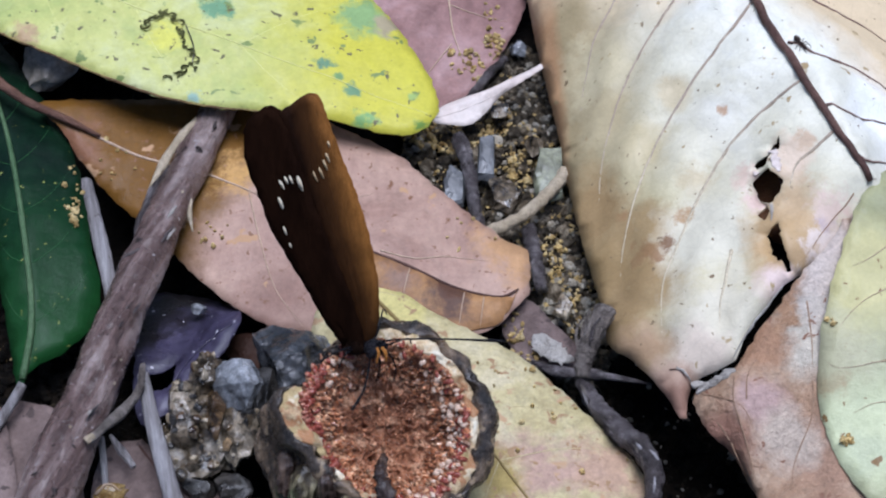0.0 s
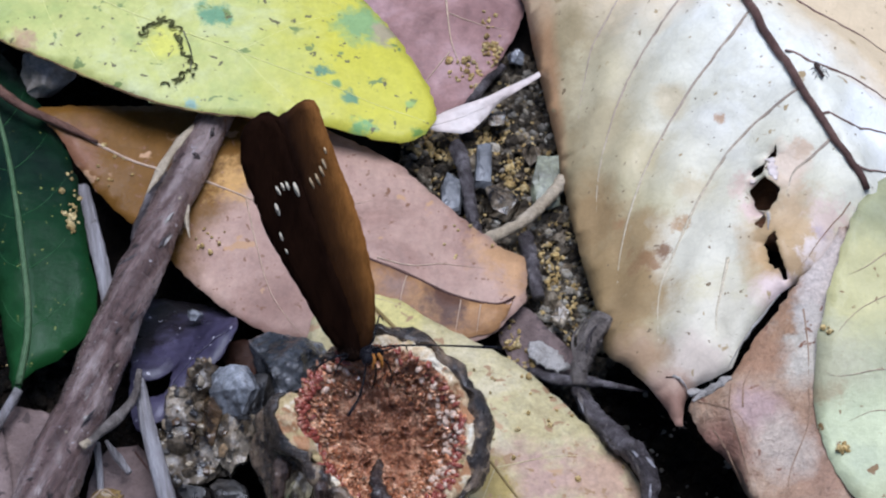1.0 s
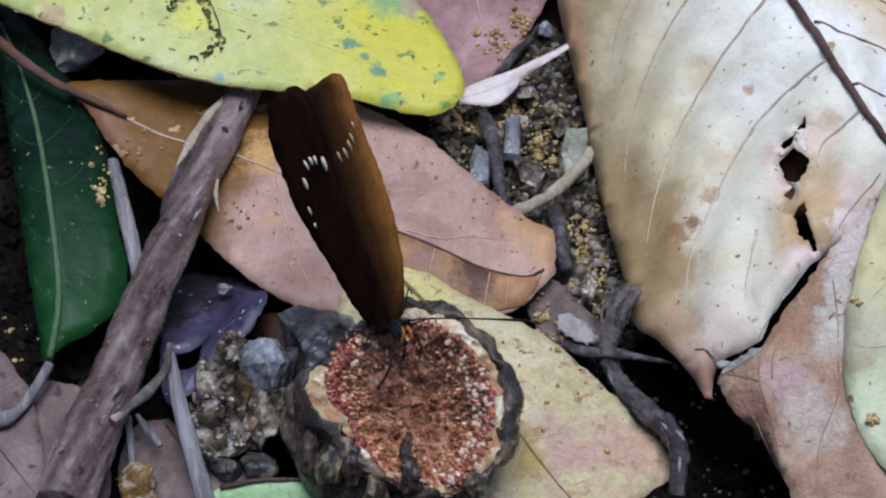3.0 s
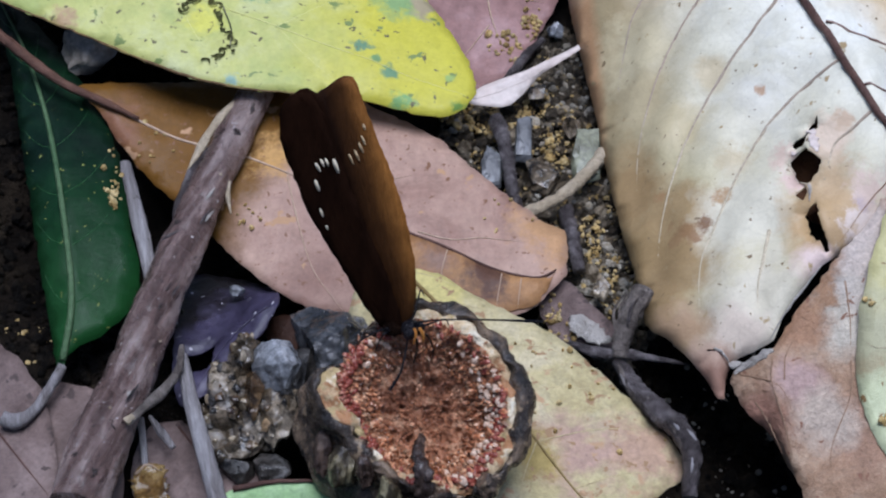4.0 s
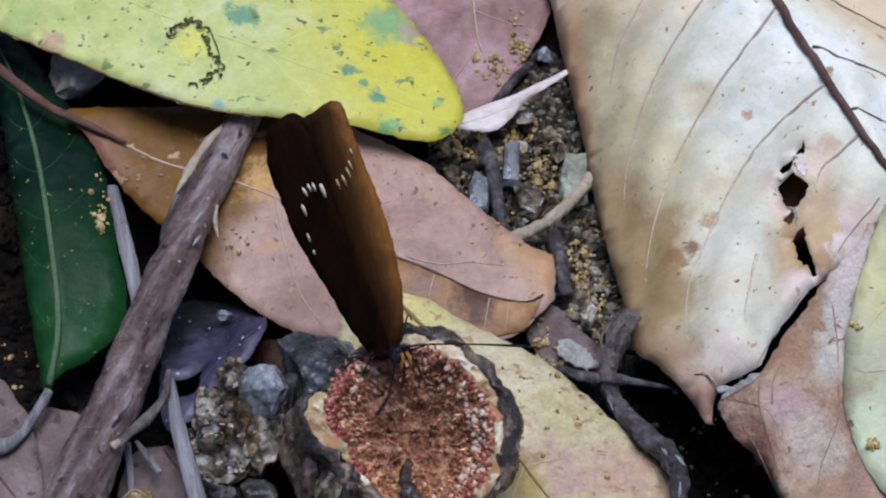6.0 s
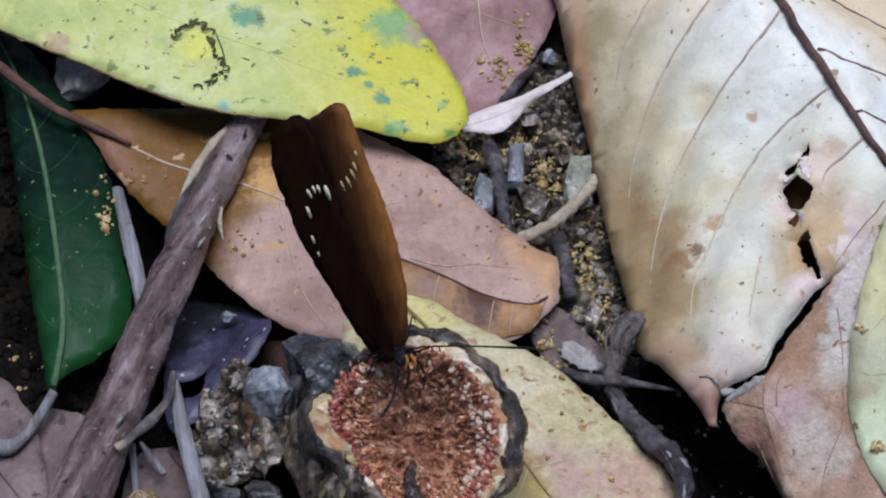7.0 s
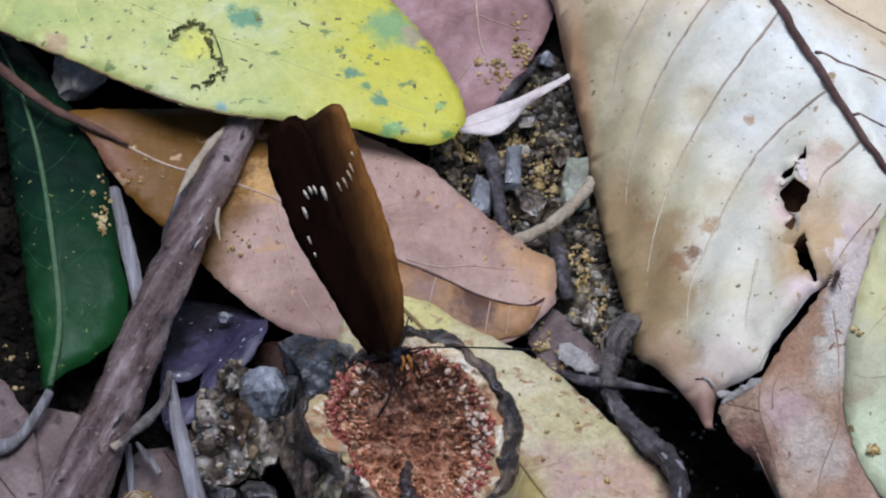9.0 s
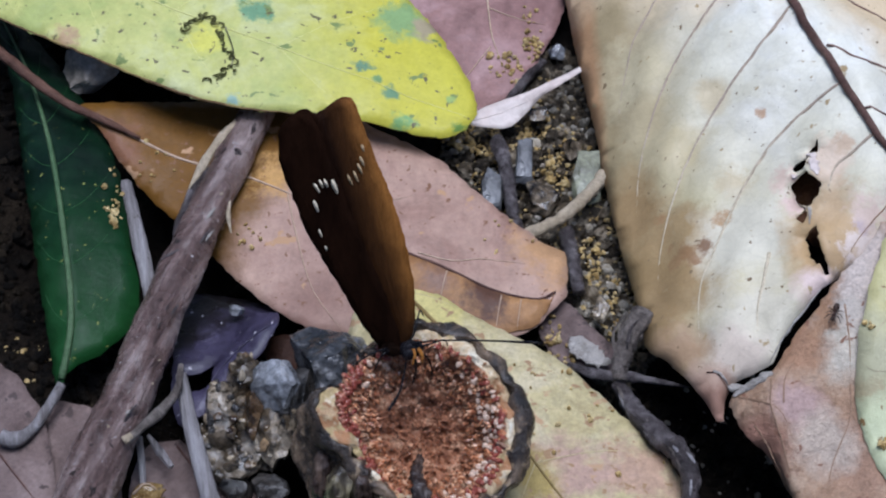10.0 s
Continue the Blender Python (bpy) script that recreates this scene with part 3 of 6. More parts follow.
WING = organic("brown_wing", [(0.009, 0.0038, 0.0022), (0.019, 0.0078, 0.004)], 80, 1500, rough=0.75, bump=0.3, spec=0.02, speck=0.4, stretch=((0, 0, 0), (3, 1, 0.4)))


def in_wing(uv):
    return Vector((-0.020, 0.500, 0.866)) * uv[0] + Vector((0.948, -0.267, 0.176)) * uv[1]


LEAD, LEAD_AXIS = in_wing((33.3, -2.1)), (in_wing((13.0, 3.7)) - in_wing((33.3, -2.1))).normalized()
INWARD = in_wing((25.8, -6.1)) - LEAD
INWARD -= LEAD_AXIS * INWARD.dot(LEAD_AXIS)
WING_ORANGE = organic("rusty_wing", [(0.013, 0.0052, 0.0028), (0.026, 0.0105, 0.005)], 80, 1500, rough=0.6, bump=0.3, spec=0.06, speck=0.5, stretch=((0, 0, 0), (3, 1, 0.4)), local=True,
                      along=[(LEAD + INWARD * 1.05, LEAD + INWARD * 0.3, (0.10, 0.040, 0.012), 0.45, 0.5), (LEAD + INWARD * 0.5, LEAD + INWARD * -0.15, (0.34, 0.14, 0.032), 0.45, 0.5)])
WHITE_SCALE = organic("white_wing_scales", [(0.80, 0.68, 0.48), (0.88, 0.78, 0.60)], 200, 1500, rough=0.6, speck=0.15)
TAN_SCALE = organic("buff_wing_scales", [(0.52, 0.36, 0.19), (0.64, 0.48, 0.28)], 200, 1500, rough=0.6, speck=0.15)
BODY = organic("furry_brown_body", [(0.008, 0.004, 0.003), (0.026, 0.013, 0.008)], 300, 2500, rough=0.9, bump=0.6, spec=0.03)
CHITIN = organic("black_chitin", [(0.004, 0.004, 0.006), (0.010, 0.009, 0.012)], 300, 2500, rough=0.3, spec=0.18)
ORANGE = organic("orange_palp", [(0.35, 0.12, 0.02), (0.45, 0.18, 0.03)], 300, 2500, rough=0.5)
ANT = organic("ant_shell", [(0.03, 0.014, 0.008), (0.06, 0.025, 0.014)], 300, 2500, rough=0.35, spec=0.5)

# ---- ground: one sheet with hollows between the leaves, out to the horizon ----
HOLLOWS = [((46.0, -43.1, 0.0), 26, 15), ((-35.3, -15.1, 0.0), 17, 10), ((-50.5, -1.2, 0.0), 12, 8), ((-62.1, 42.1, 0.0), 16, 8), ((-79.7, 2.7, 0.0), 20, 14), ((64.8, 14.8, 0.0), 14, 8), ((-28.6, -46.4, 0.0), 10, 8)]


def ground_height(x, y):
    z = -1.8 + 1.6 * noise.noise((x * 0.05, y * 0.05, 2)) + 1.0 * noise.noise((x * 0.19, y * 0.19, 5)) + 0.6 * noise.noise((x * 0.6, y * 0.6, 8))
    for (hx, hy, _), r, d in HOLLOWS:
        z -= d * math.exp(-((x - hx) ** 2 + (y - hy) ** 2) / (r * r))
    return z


near = np.arange(-130, 131, 2.0)
far = 130 * np.exp(np.linspace(0.05, math.log(8000), 36))
axis = np.r_[-far[::-1], near, far]
bm = bmesh.new()
grid = [[bm.verts.new((x, y, ground_height(x, y) if max(abs(x), abs(y)) < 300 else 0.0)) for x in axis] for y in axis]
for r0, r1 in zip(grid, grid[1:]):
    for i in range(len(axis) - 1):
        bm.faces.new([r0[i], r0[i + 1], r1[i + 1], r1[i]])
me = bpy.data.meshes.new("ground")
bmesh.ops.scale(bm, verts=bm.verts, vec=(MM, MM, MM))
bm.to_mesh(me)
bm.free()
for p in me.polygons:
    p.use_smooth = True
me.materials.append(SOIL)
tagged(new("ground", me), "dark crumbly forest soil under the leaf litter", "soil", kind="structure")


def grains(name, spots, count, sizes, material_, label, seed, height=None):
    """Many small angular crumbs, joined: nobody could count them."""
    rng = np.random.default_rng(seed)
    base = bmesh.new()
    bmesh.ops.create_icosphere(base, subdivisions=1, radius=1.0)
    bv = np.array([v.co for v in base.verts])
    bf = np.array([[v.index for v in f.verts] for f in base.faces])
    base.free()
    verts, faces = [], []
    for k in range(count):
        (cx, cy, *_), rx, ry = spots[rng.integers(len(spots))]
        a, rr = rng.uniform(0, 2 * math.pi), math.sqrt(rng.uniform())
        x, y = cx + rx * rr * math.cos(a), cy + ry * rr * math.sin(a)
        z = ground_height(x, y) if height is None else height(x, y)
        if z is None:
            continue
        s = sizes[0] + (sizes[1] - sizes[0]) * rng.uniform() ** 3
        q = bv * rng.uniform(0.6, 1.25, 3) * s * (1 + rng.uniform(-0.25, 0.25, (len(bv), 1)))
        turn = np.array(Euler(rng.uniform(0, 6, 3)).to_matrix())
        faces.append(bf + len(verts) * len(bv))
        verts.append(q @ turn.T + (x, y, z + s * 0.45))
    v = np.vstack(verts) * MM
    me = bpy.data.meshes.new(name)
    me.from_pydata(v.tolist(), [], np.vstack(faces).tolist())
    me.materials.append(material_)
    return tagged(new(name, me), label, "soil crumbs", kind="stuff")


grains("soil_crumbs", [((15.6, 26.0, 0.0), 18, 22), ((26.0, -5.0, 0.0), 12, 22), ((12.7, 40.6, 0.0), 16, 14)],
       6500, (0.25, 1.3), GRAIN, "brown, grey and buff soil crumbs on the dark ground", 3)
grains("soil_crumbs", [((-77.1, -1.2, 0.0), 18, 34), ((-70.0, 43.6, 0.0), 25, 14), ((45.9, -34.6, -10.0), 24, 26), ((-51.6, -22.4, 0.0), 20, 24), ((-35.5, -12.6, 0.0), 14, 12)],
       6000, (0.25, 1.5), SHADED_HUMUS, "almost black damp humus crumbs between the leaves", 4)


grains("soil_crumbs", [((15.6, 26.0, 0.0), 18, 22), ((26.0, -5.0, 0.0), 12, 22), ((12.7, 40.6, 0.0), 16, 14)], 420, (0.8, 1.9), GRAIN, "larger pale and brown soil clods", 5)

CHIP = organic("pale_soil_bits", [(0.30, 0.25, 0.17), (0.52, 0.46, 0.36), (0.66, 0.62, 0.52)], 300, 1500, rough=0.5, island=0.7, bump=0.6)
grains("soil_crumbs", [((15.6, 26.0, 0.0), 18, 22), ((26.6, -3.7, 0.0), 9, 20), ((12.7, 40.6, 0.0), 16, 14), ((27.8, -10.1, 0.0), 6, 12)], 800, (0.3, 1.1), CHIP, "pale stone and shell bits in the soil", 6, lambda x, y: ground_height(x, y) + 0.8)
grains("soil_crumbs", [((46.7, -36.9, -10.0), 20, 20)], 160, (0.3, 0.9), CHIP, "pale crumbs in the dark hollow", 7)

def crag(bm, centre, size, detail, seed, freq=0.2):
    """A broken stone: plane faces and ledges, then roughness."""
    rng = np.random.default_rng(seed)
    made = bmesh.ops.create_icosphere(bm, subdivisions=detail, radius=1.0)["verts"]
    cuts = [(Vector(rng.normal(0, 1, 3)).normalized(), rng.uniform(0.5, 0.85)) for _ in range(34)]
    for v in made:
        q = v.co.copy()
        for n, d in cuts:
            over = q.dot(n) - d
            if over > 0:
                q -= n * over
        p = Vector((q.x * size[0], q.y * size[1], q.z * size[2]))
        w = p * freq + Vector((seed * 5.1, seed * 2.3, 0))
        cell = noise.voronoi(w * 2.2)[0]
        k = 1.2 + 0.22 * noise.noise(w) + 0.11 * noise.noise(w * 2.7) + 0.015 * noise.noise(w * 8) + 0.06 * (cell[1] - cell[0])
        v.co = Vector(centre) + p * k
    return bm


# ---- leaves ----
def leaf(name, mid, left, right, mat, rib_mat, label, rib=0.5, edge=(0, 0), veins=7, lead=0.16, vein_r=0.2, seed=0, wave=0.6, cup=0.0, holes=(), rib_range=(0.0, 1.0), first=0.12, last=0.88, category="leaf", vein_mat=None, quilt=0.5, dry_rim=None):
    outline, c, sides = leaf_shape(mid, left, right, *edge)
    top = thing(name, (c[len(c) // 2][0], c[len(c) // 2][1], min(outline[:, 2].min(), c[:, 2].min())), label, category, "fallen leaves")
    lines = [c[:, :2]]
    for k in range(veins):
        s_ = first + (last - first) * k / max(1, veins - 1)
        for side in sides:
            a, b = c[int(s_ * (len(c) - 1))][:2], side[min(len(c) - 1, int((s_ + lead) * (len(c) - 1)))][:2]
            lines.append(a + (b - a) * np.linspace(0, 1, 20)[:, None])
    bm, tree = sheet(outline, [c], holes, seed=seed, wave=wave, cup=cup, quilt=(np.vstack(lines), quilt, 2.6))
    blade = part("blade", bm, mat, top)
    n = len(c)
    i, j = int(rib_range[0] * (n - 1)), int(rib_range[1] * (n - 1))
    line = drape(resample(c[i:j + 1, :2], 1.5), tree, rib * 0.15)
    if len(line) > 3:
        part("midrib", tube(bmesh.new(), line, [rib, rib * 0.8, rib * 0.3], 8, 0.1, seed), rib_mat, top)
    if dry_rim:
        line = drape(resample(sides[1][4:int(len(c) * 0.8)], 1.6)[:, :2], tree, -0.05, True)
        part("dry_edge", tube(bmesh.new(), line, [0.2, 0.32, 0.2, 0.3, 0.15], 6, 0.6, seed, 1.0, 0.6), dry_rim, top, "thin browned leaf edge")
    side_veins(top, blade, tree, c, sides, vein_mat or rib_mat, veins, first, last, lead, vein_r)
    return top, blade, tree


def free_leaf(name, outline, mat, label, holes=(), ribs=(), seed=0, wave=0.6, thick=0.3, step=2.2, ragged=0.15, cup=0.0, category="leaf", n=8, quilt=None):
    """A leaf or leaf fragment from a few corners of its outline."""
    loop = curve(outline, n, True)
    top = thing(name, (loop[:, 0].mean(), loop[:, 1].mean(), loop[:, 2].min()), label, category, "fallen leaves")
    if quilt:
        quilt = (np.vstack([resample(curve([p[:2] for p in q], 10), 1.0) for q in quilt[0]]), *quilt[1:])
    bm, tree = sheet(loop, ribs, holes, step, wave, ragged, thick, seed, cup, quilt)
    return top, part("blade", bm, mat, top), tree


def vein_on(parent, tree, pts, radius, mat, name="side_vein", label="", lift=None):
    line = drape(resample(curve([p[:2] for p in pts], 10), 1.0), tree, radius * 0.2 + 0.05 if lift is None else lift)
    if len(line) > 3:
        part(name, tube(bmesh.new(), line, [radius, radius * 0.85, radius * 0.6, radius * 0.12], 7, 0.15, 1), mat, parent, label)


DRY_EDGE = organic("browned_leaf_edge", [(0.10, 0.055, 0.03), (0.22, 0.14, 0.06), (0.38, 0.30, 0.10)], 200, 1100, rough=0.5)
yellow_leaf, yellow_blade, yellow_tree = leaf("yellow_leaf", [(-125.0, 79.2, 20.0), (-85.1, 58.9, 20.0), (-41.5, 39.3, 18.0), (-19.3, 31.2, 15.0), (4.0, 23.3, 11.0)], [19.3, 25.9, 32.2, 36.4, 37.5, 32.9, 23.0, 10.0, 0.0], [0.4, 2.7, 10.0, 14.5, 16.0, 15.8, 8.7, 6.4, 0.0],
    YELLOW, YELLOW_RIB, "broad yellow leaf with green and brown blotches", rib=0.14, edge=(-2, -2), veins=6, lead=0.13, vein_r=0.06, seed=2, wave=0.8, dry_rim=DRY_EDGE)
pink_leaf, pink_blade, pink_tree = leaf("pink_brown_leaf", [(-69.5, 25.8, 11.0), (-63.2, 23.4, 9.0), (-51.4, 17.8, 7.0), (-33.3, 10.6, 7.0), (-6.4, -5.9, 7.4), (11.5, -12.3, 6.6), (20.4, -12.6, 5.4)], [2.0, 3.2, 8.8, 16.0, 21.1, 22.6, 21.6, 17.5, 13.2, 11.3, 9.2], [0.0, 0.5, 4.3, 10.0, 16.1, 20.2, 20.7, 13.9, 10.7, 2.5, 0.0],
    PINK, RIB_PINK, "dry pinkish-brown leaf turning orange towards its stalk, with painted shade there", rib=0.3, edge=(-1, -3), veins=0, seed=3, wave=1.0, rib_range=(0.0, 0.6))
for line in ([(-29.8, 8.5), (-29.4, 6.1), (-27.7, -1.0), (-24.6, -11.1), (-19.8, -19.1), (-15.3, -23.8)], [(-6.0, -5.4), (-0.4, -6.8), (5.6, -6.0), (13.0, -6.6)], [(-46.0, 15.6), (-44.0, 8.0), (-41.0, 2.0)], [(-18.0, 2.0), (-13.0, 6.0), (-7.0, 8.0)]):
    vein_on(pink_blade, pink_tree, line, 0.14, RIB_PINK)
STALK = organic("reddish_stalk", [(0.10, 0.048, 0.032), (0.20, 0.105, 0.072)], 150, 1100, rough=0.45, bump=0.5)
rod("petiole", [(-87.6, 39.1, 14.0), (-81.7, 34.0, 13.5), (-75.8, 28.8, 13.0), (-70.3, 25.2, 12.0), (-64.1, 23.3, 10.0), (-57.8, 20.7, 8.4)], [1.1, 1.0, 0.95, 0.85, 0.7, 0.35], STALK, pink_leaf, "reddish brown stalk", n=12, lump=0.2)
BROWN_FOLD = organic("brown_folded_leaf", [(0.22, 0.105, 0.04), (0.33, 0.17, 0.07), (0.42, 0.23, 0.10)], 90, 800, rough=0.45, bump=0.2, speck=0.35, streak=(70, 0.5, 0.25), patches=[((5.0, -14.4, 5.0), 4.0, (0.11, 0.055, 0.035)), ((-2.4, -10.1, 5.0), 4.0, (0.27, 0.16, 0.11))])
fold_line = resample(curve([(-14.5, -1.8, 7.4), (-7.9, -5.6, 7.7), (-0.4, -9.0, 7.3), (6.5, -12.5, 6.5), (13.4, -14.4, 6.3), (19.7, -13.9, 5.2)], 8), 1.5)
fold_rim = resample(curve([(18.0, -18.7, 4.7), (14.4, -21.4, 4.4), (9.3, -21.8, 5.0), (1.6, -22.0, 5.2), (-8.2, -20.2, 5.4), (-14.2, -14.5, 5.9)], 8), 1.5)
fold_sheet, fold_tree = sheet(np.array(drape(np.vstack([fold_line, fold_rim]), pink_tree, 0.45, True)), seed=23, wave=0.3, thick=0.3)
fold = part("folded_half", fold_sheet, BROWN_FOLD, pink_leaf, "darker brown half folded under")
for line in ([(-0.8, -9.3, 7.2), (-1.6, -12.5, 6.6), (-2.0, -15.4, 6.3)], [(8.7, -13.9, 6.4), (8.0, -18.0, 5.6), (7.6, -20.9, 5.0)], [(12.1, -14.7, 6.2), (11.5, -19.0, 5.4), (11.3, -21.6, 4.7)]):
    vein_on(fold, fold_tree, line, 0.12, RIB_PINK)
rod("fold_line", drape(fold_line[:, :2], pink_tree, 0.4, True)[::3], [0.15, 0.3, 0.3, 0.2], RIB_BROWN, pink_leaf, "dark fold line", n=6, m=3)
tan_leaf, tan_blade, tan_tree = leaf("pale_tan_leaf", [(-13.3, -7.2, 7.0), (1.5, -26.4, 7.5), (13.5, -46.9, 6.0), (24.9, -62.5, 4.0)], [0.0, 1.7, 4.1, 7.0, 14.1, 17.6, 19.0, 18.5, 17.9], [0.0, 4.8, 13.7, 19.0, 21.0, 20.0, 15.6, 6.0, 1.2],
    TAN, TAN_RIB, "pale yellowish tan dry leaf lying flat under the cut fig", rib=0.4, edge=(-1, -1), veins=6, lead=0.16, vein_r=0.14, seed=4, wave=0.9, vein_mat=TAN_VEIN)
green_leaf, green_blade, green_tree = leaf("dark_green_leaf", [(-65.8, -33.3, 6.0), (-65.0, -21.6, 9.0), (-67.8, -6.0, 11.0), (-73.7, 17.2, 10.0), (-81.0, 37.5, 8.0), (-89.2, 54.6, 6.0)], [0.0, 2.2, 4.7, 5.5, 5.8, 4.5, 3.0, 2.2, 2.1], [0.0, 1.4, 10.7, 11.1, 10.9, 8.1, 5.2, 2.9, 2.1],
    GREEN, GREEN_RIB, "glossy dark green leaf with a pale midrib, shade painted on its upper part", rib=0.62, edge=(-3, -3), veins=7, lead=0.12, vein_r=0.1, seed=5, wave=0.35, vein_mat=GREEN_VEIN)
rod("petiole", [(-65.6, -32.7, 6.2), (-67.6, -36.8, 5.0), (-69.9, -41.0, 4.5), (-72.7, -42.9, 4.5), (-74.7, -42.4, 5.0)], [0.9, 0.9, 1.0, 1.4, 1.2], WOOD, green_leaf, "grey dried stalk", lump=0.25, n=9)

# mauve leaf behind the yellow one
mauve_leaf, mauve_blade, mauve_tree = free_leaf("mauve_leaf", [(-16.7, 79.4, 4.0), (4.2, 82.8, 4.0), (23.8, 75.5, 3.0), (21.8, 59.2, 3.0), (17.3, 48.5, 2.0), (11.5, 38.0, 2.0), (4.4, 32.7, 2.5), (-4.8, 36.8, 4.0), (-16.0, 54.0, 5.0)],
    MAUVE, "dull pinkish mauve dry leaf with a pale vein", seed=6, wave=1.2)
vein_on(mauve_leaf, mauve_tree, [(5.9, 78.9, 4.4), (6.9, 60.0, 3.7), (7.9, 51.0, 3.3), (10.5, 42.7, 2.5)], 0.3, RIB_PINK, "midrib")
vein_on(mauve_blade, mauve_tree, [(7.3, 49.6, 3.2), (2.8, 42.6, 2.6), (0.7, 38.0, 2.8)], 0.15, RIB_PINK)
vein_on(mauve_blade, mauve_tree, [(6.9, 60.0, 3.7), (13.0, 57.1, 3.5), (18.6, 56.1, 3.0)], 0.15, RIB_PINK)

# big bleached leaf, arched, with a nibbled hole and a tear
bitten = [
    [(58.3, -0.9), (58.8, -0.7), (59.4, -0.5), (60.1, -0.7), (60.9, -1.4), (61.6, -1.8), (62.4, -2.4), (63.1, -3.0), (62.7, -4.0), (62.2, -4.7), (61.7, -5.2), (61.3, -5.8), (60.6, -5.6), (60.1, -5.1), (59.6, -4.2), (58.9, -2.4)],
    [(58.6, 1.6), (59.2, 2.1), (59.7, 2.0), (60.6, 2.3), (61.1, 1.8), (60.6, 1.2), (60.5, 0.6), (60.1, 0.0), (59.5, 0.7)],
    [(61.3, 3.5), (61.6, 3.9), (62.0, 3.8), (62.4, 4.9), (62.7, 3.6), (62.6, 2.3), (62.1, 2.7)],
    [(58.6, -7.2), (59.2, -6.9), (59.5, -6.4), (60.2, -6.2), (60.0, -7.0), (60.2, -7.9), (59.8, -9.2), (59.3, -8.3), (58.9, -8.1)],
    [(60.4, -11.2), (61.2, -11.2), (61.1, -12.2), (61.2, -13.3), (61.0, -14.2), (61.4, -15.0), (61.9, -17.0), (62.5, -18.4), (62.9, -19.8), (62.0, -19.9), (61.5, -18.2), (61.0, -17.5), (60.7, -16.2), (60.0, -15.6), (60.3, -14.6), (59.9, -14.0), (60.1, -13.2), (59.6, -12.2)]]
LIGHT_VEINS = ([(67.5, 15.3), (60.6, 12.3), (55.0, 7.6), (49.9, 0.1), (45.2, -9.4), (42.4, -17.0), (41.8, -26.0), (43.1, -31.1)],
               [(61.0, 35.6), (54.6, 28.6), (48.4, 21.2), (43.4, 13.4), (39.6, 4.6), (36.8, -5.4), (35.6, -16.0)],
               [(59.3, 56.9), (48.3, 43.7), (40.6, 32.2), (36.2, 21.4), (33.8, 11.5), (33.1, -1.2)],
               [(56.6, 70.3), (43.5, 58.0), (37.8, 48.8), (34.3, 42.2), (32.6, 35.8), (31.3, 29.3), (30.9, 22.4)],
               [(54.0, -12.6), (52.2, -19.5), (51.1, -23.7), (50.8, -29.0)],
               [(71.5, 4.0), (68.1, 1.7), (65.7, 0.3), (64.2, -2.8), (63.2, -6.2)])
DARK_VEINS = ([(66.0, 24.0), (69.2, 22.2), (76.2, 23.2), (83.8, 21.5), (90.0, 19.0)], [(70.4, 8.6), (74.4, 8.2), (81.9, 11.2), (88.0, 12.0)], [(61.3, 42.8), (68.0, 43.0), (75.5, 39.8), (81.8, 37.5), (90.0, 33.5)], [(74.7, -0.8), (76.7, -0.9), (81.6, 2.3), (85.0, 4.0)])
BLEACHED_RIB = [(57.8, 58.0), (59.8, 44.0), (61.5, 35.9), (63.3, 28.8), (65.7, 21.5), (67.8, 14.5), (70.0, 8.4), (72.5, 2.9), (74.9, -0.8), (77.2, -4.6)]
bleached_leaf, bleached_blade, bleached_tree = free_leaf("bleached_leaf", [(20.4, 82.3, 6.0), (22.4, 57.7, 6.0), (24.0, 44.8, 5.0), (26.8, 26.7, 4.0), (28.5, 10.1, 4.0), (30.8, -4.3, 4.0), (32.7, -16.3, 5.0), (33.3, -25.1, 7.0), (36.4, -28.1, 7.5), (38.7, -31.5, 8.2), (41.4, -35.3, 8.2), (43.2, -38.0, 7.4), (44.4, -39.9, 7.0), (45.2, -39.8, 7.2), (45.4, -37.2, 8.2),
    (46.8, -34.4, 9.5), (49.5, -34.0, 12.0), (52.8, -33.3, 14.5), (54.8, -29.7, 16.5), (57.9, -26.1, 18.2), (62.6, -21.1, 20.0), (74.0, -14.5, 18.5), (87.0, -5.0, 15.0), (102.0, 24.2, 10.0), (106.7, 63.1, 10.0), (89.0, 85.3, 14.0), (53.2, 84.7, 16.0)],
    CREAM, "large bleached cream-coloured dry leaf, arched, with a nibbled hole", seed=7, wave=0.7, step=1.7, ragged=0.07, quilt=((*LIGHT_VEINS, *DARK_VEINS, BLEACHED_RIB), 2.5, 4.2),
    holes=bitten,
    ribs=[curve([(58.4, 73.9, 21.0), (62.2, 39.2, 26.0), (66.8, 24.1, 28.0), (71.7, 7.9, 28.0), (77.5, -4.0, 24.0)], 10)], cup=3.4)
line = drape(resample(curve(BLEACHED_RIB, 10), 1.5), bleached_tree, 0.35)
part("midrib", tube(bmesh.new(), line, [0.85, 0.8, 0.7, 0.55], 12, 0.06, 1), RIB_BROWN, bleached_leaf, "thick dark brown midrib")
for line in LIGHT_VEINS:
    vein_on(bleached_blade, bleached_tree, line, 0.36, PALE_VEIN, lift=-0.12)
for line in DARK_VEINS:
    vein_on(bleached_blade, bleached_tree, line, 0.26, VEIN_MAUVE)

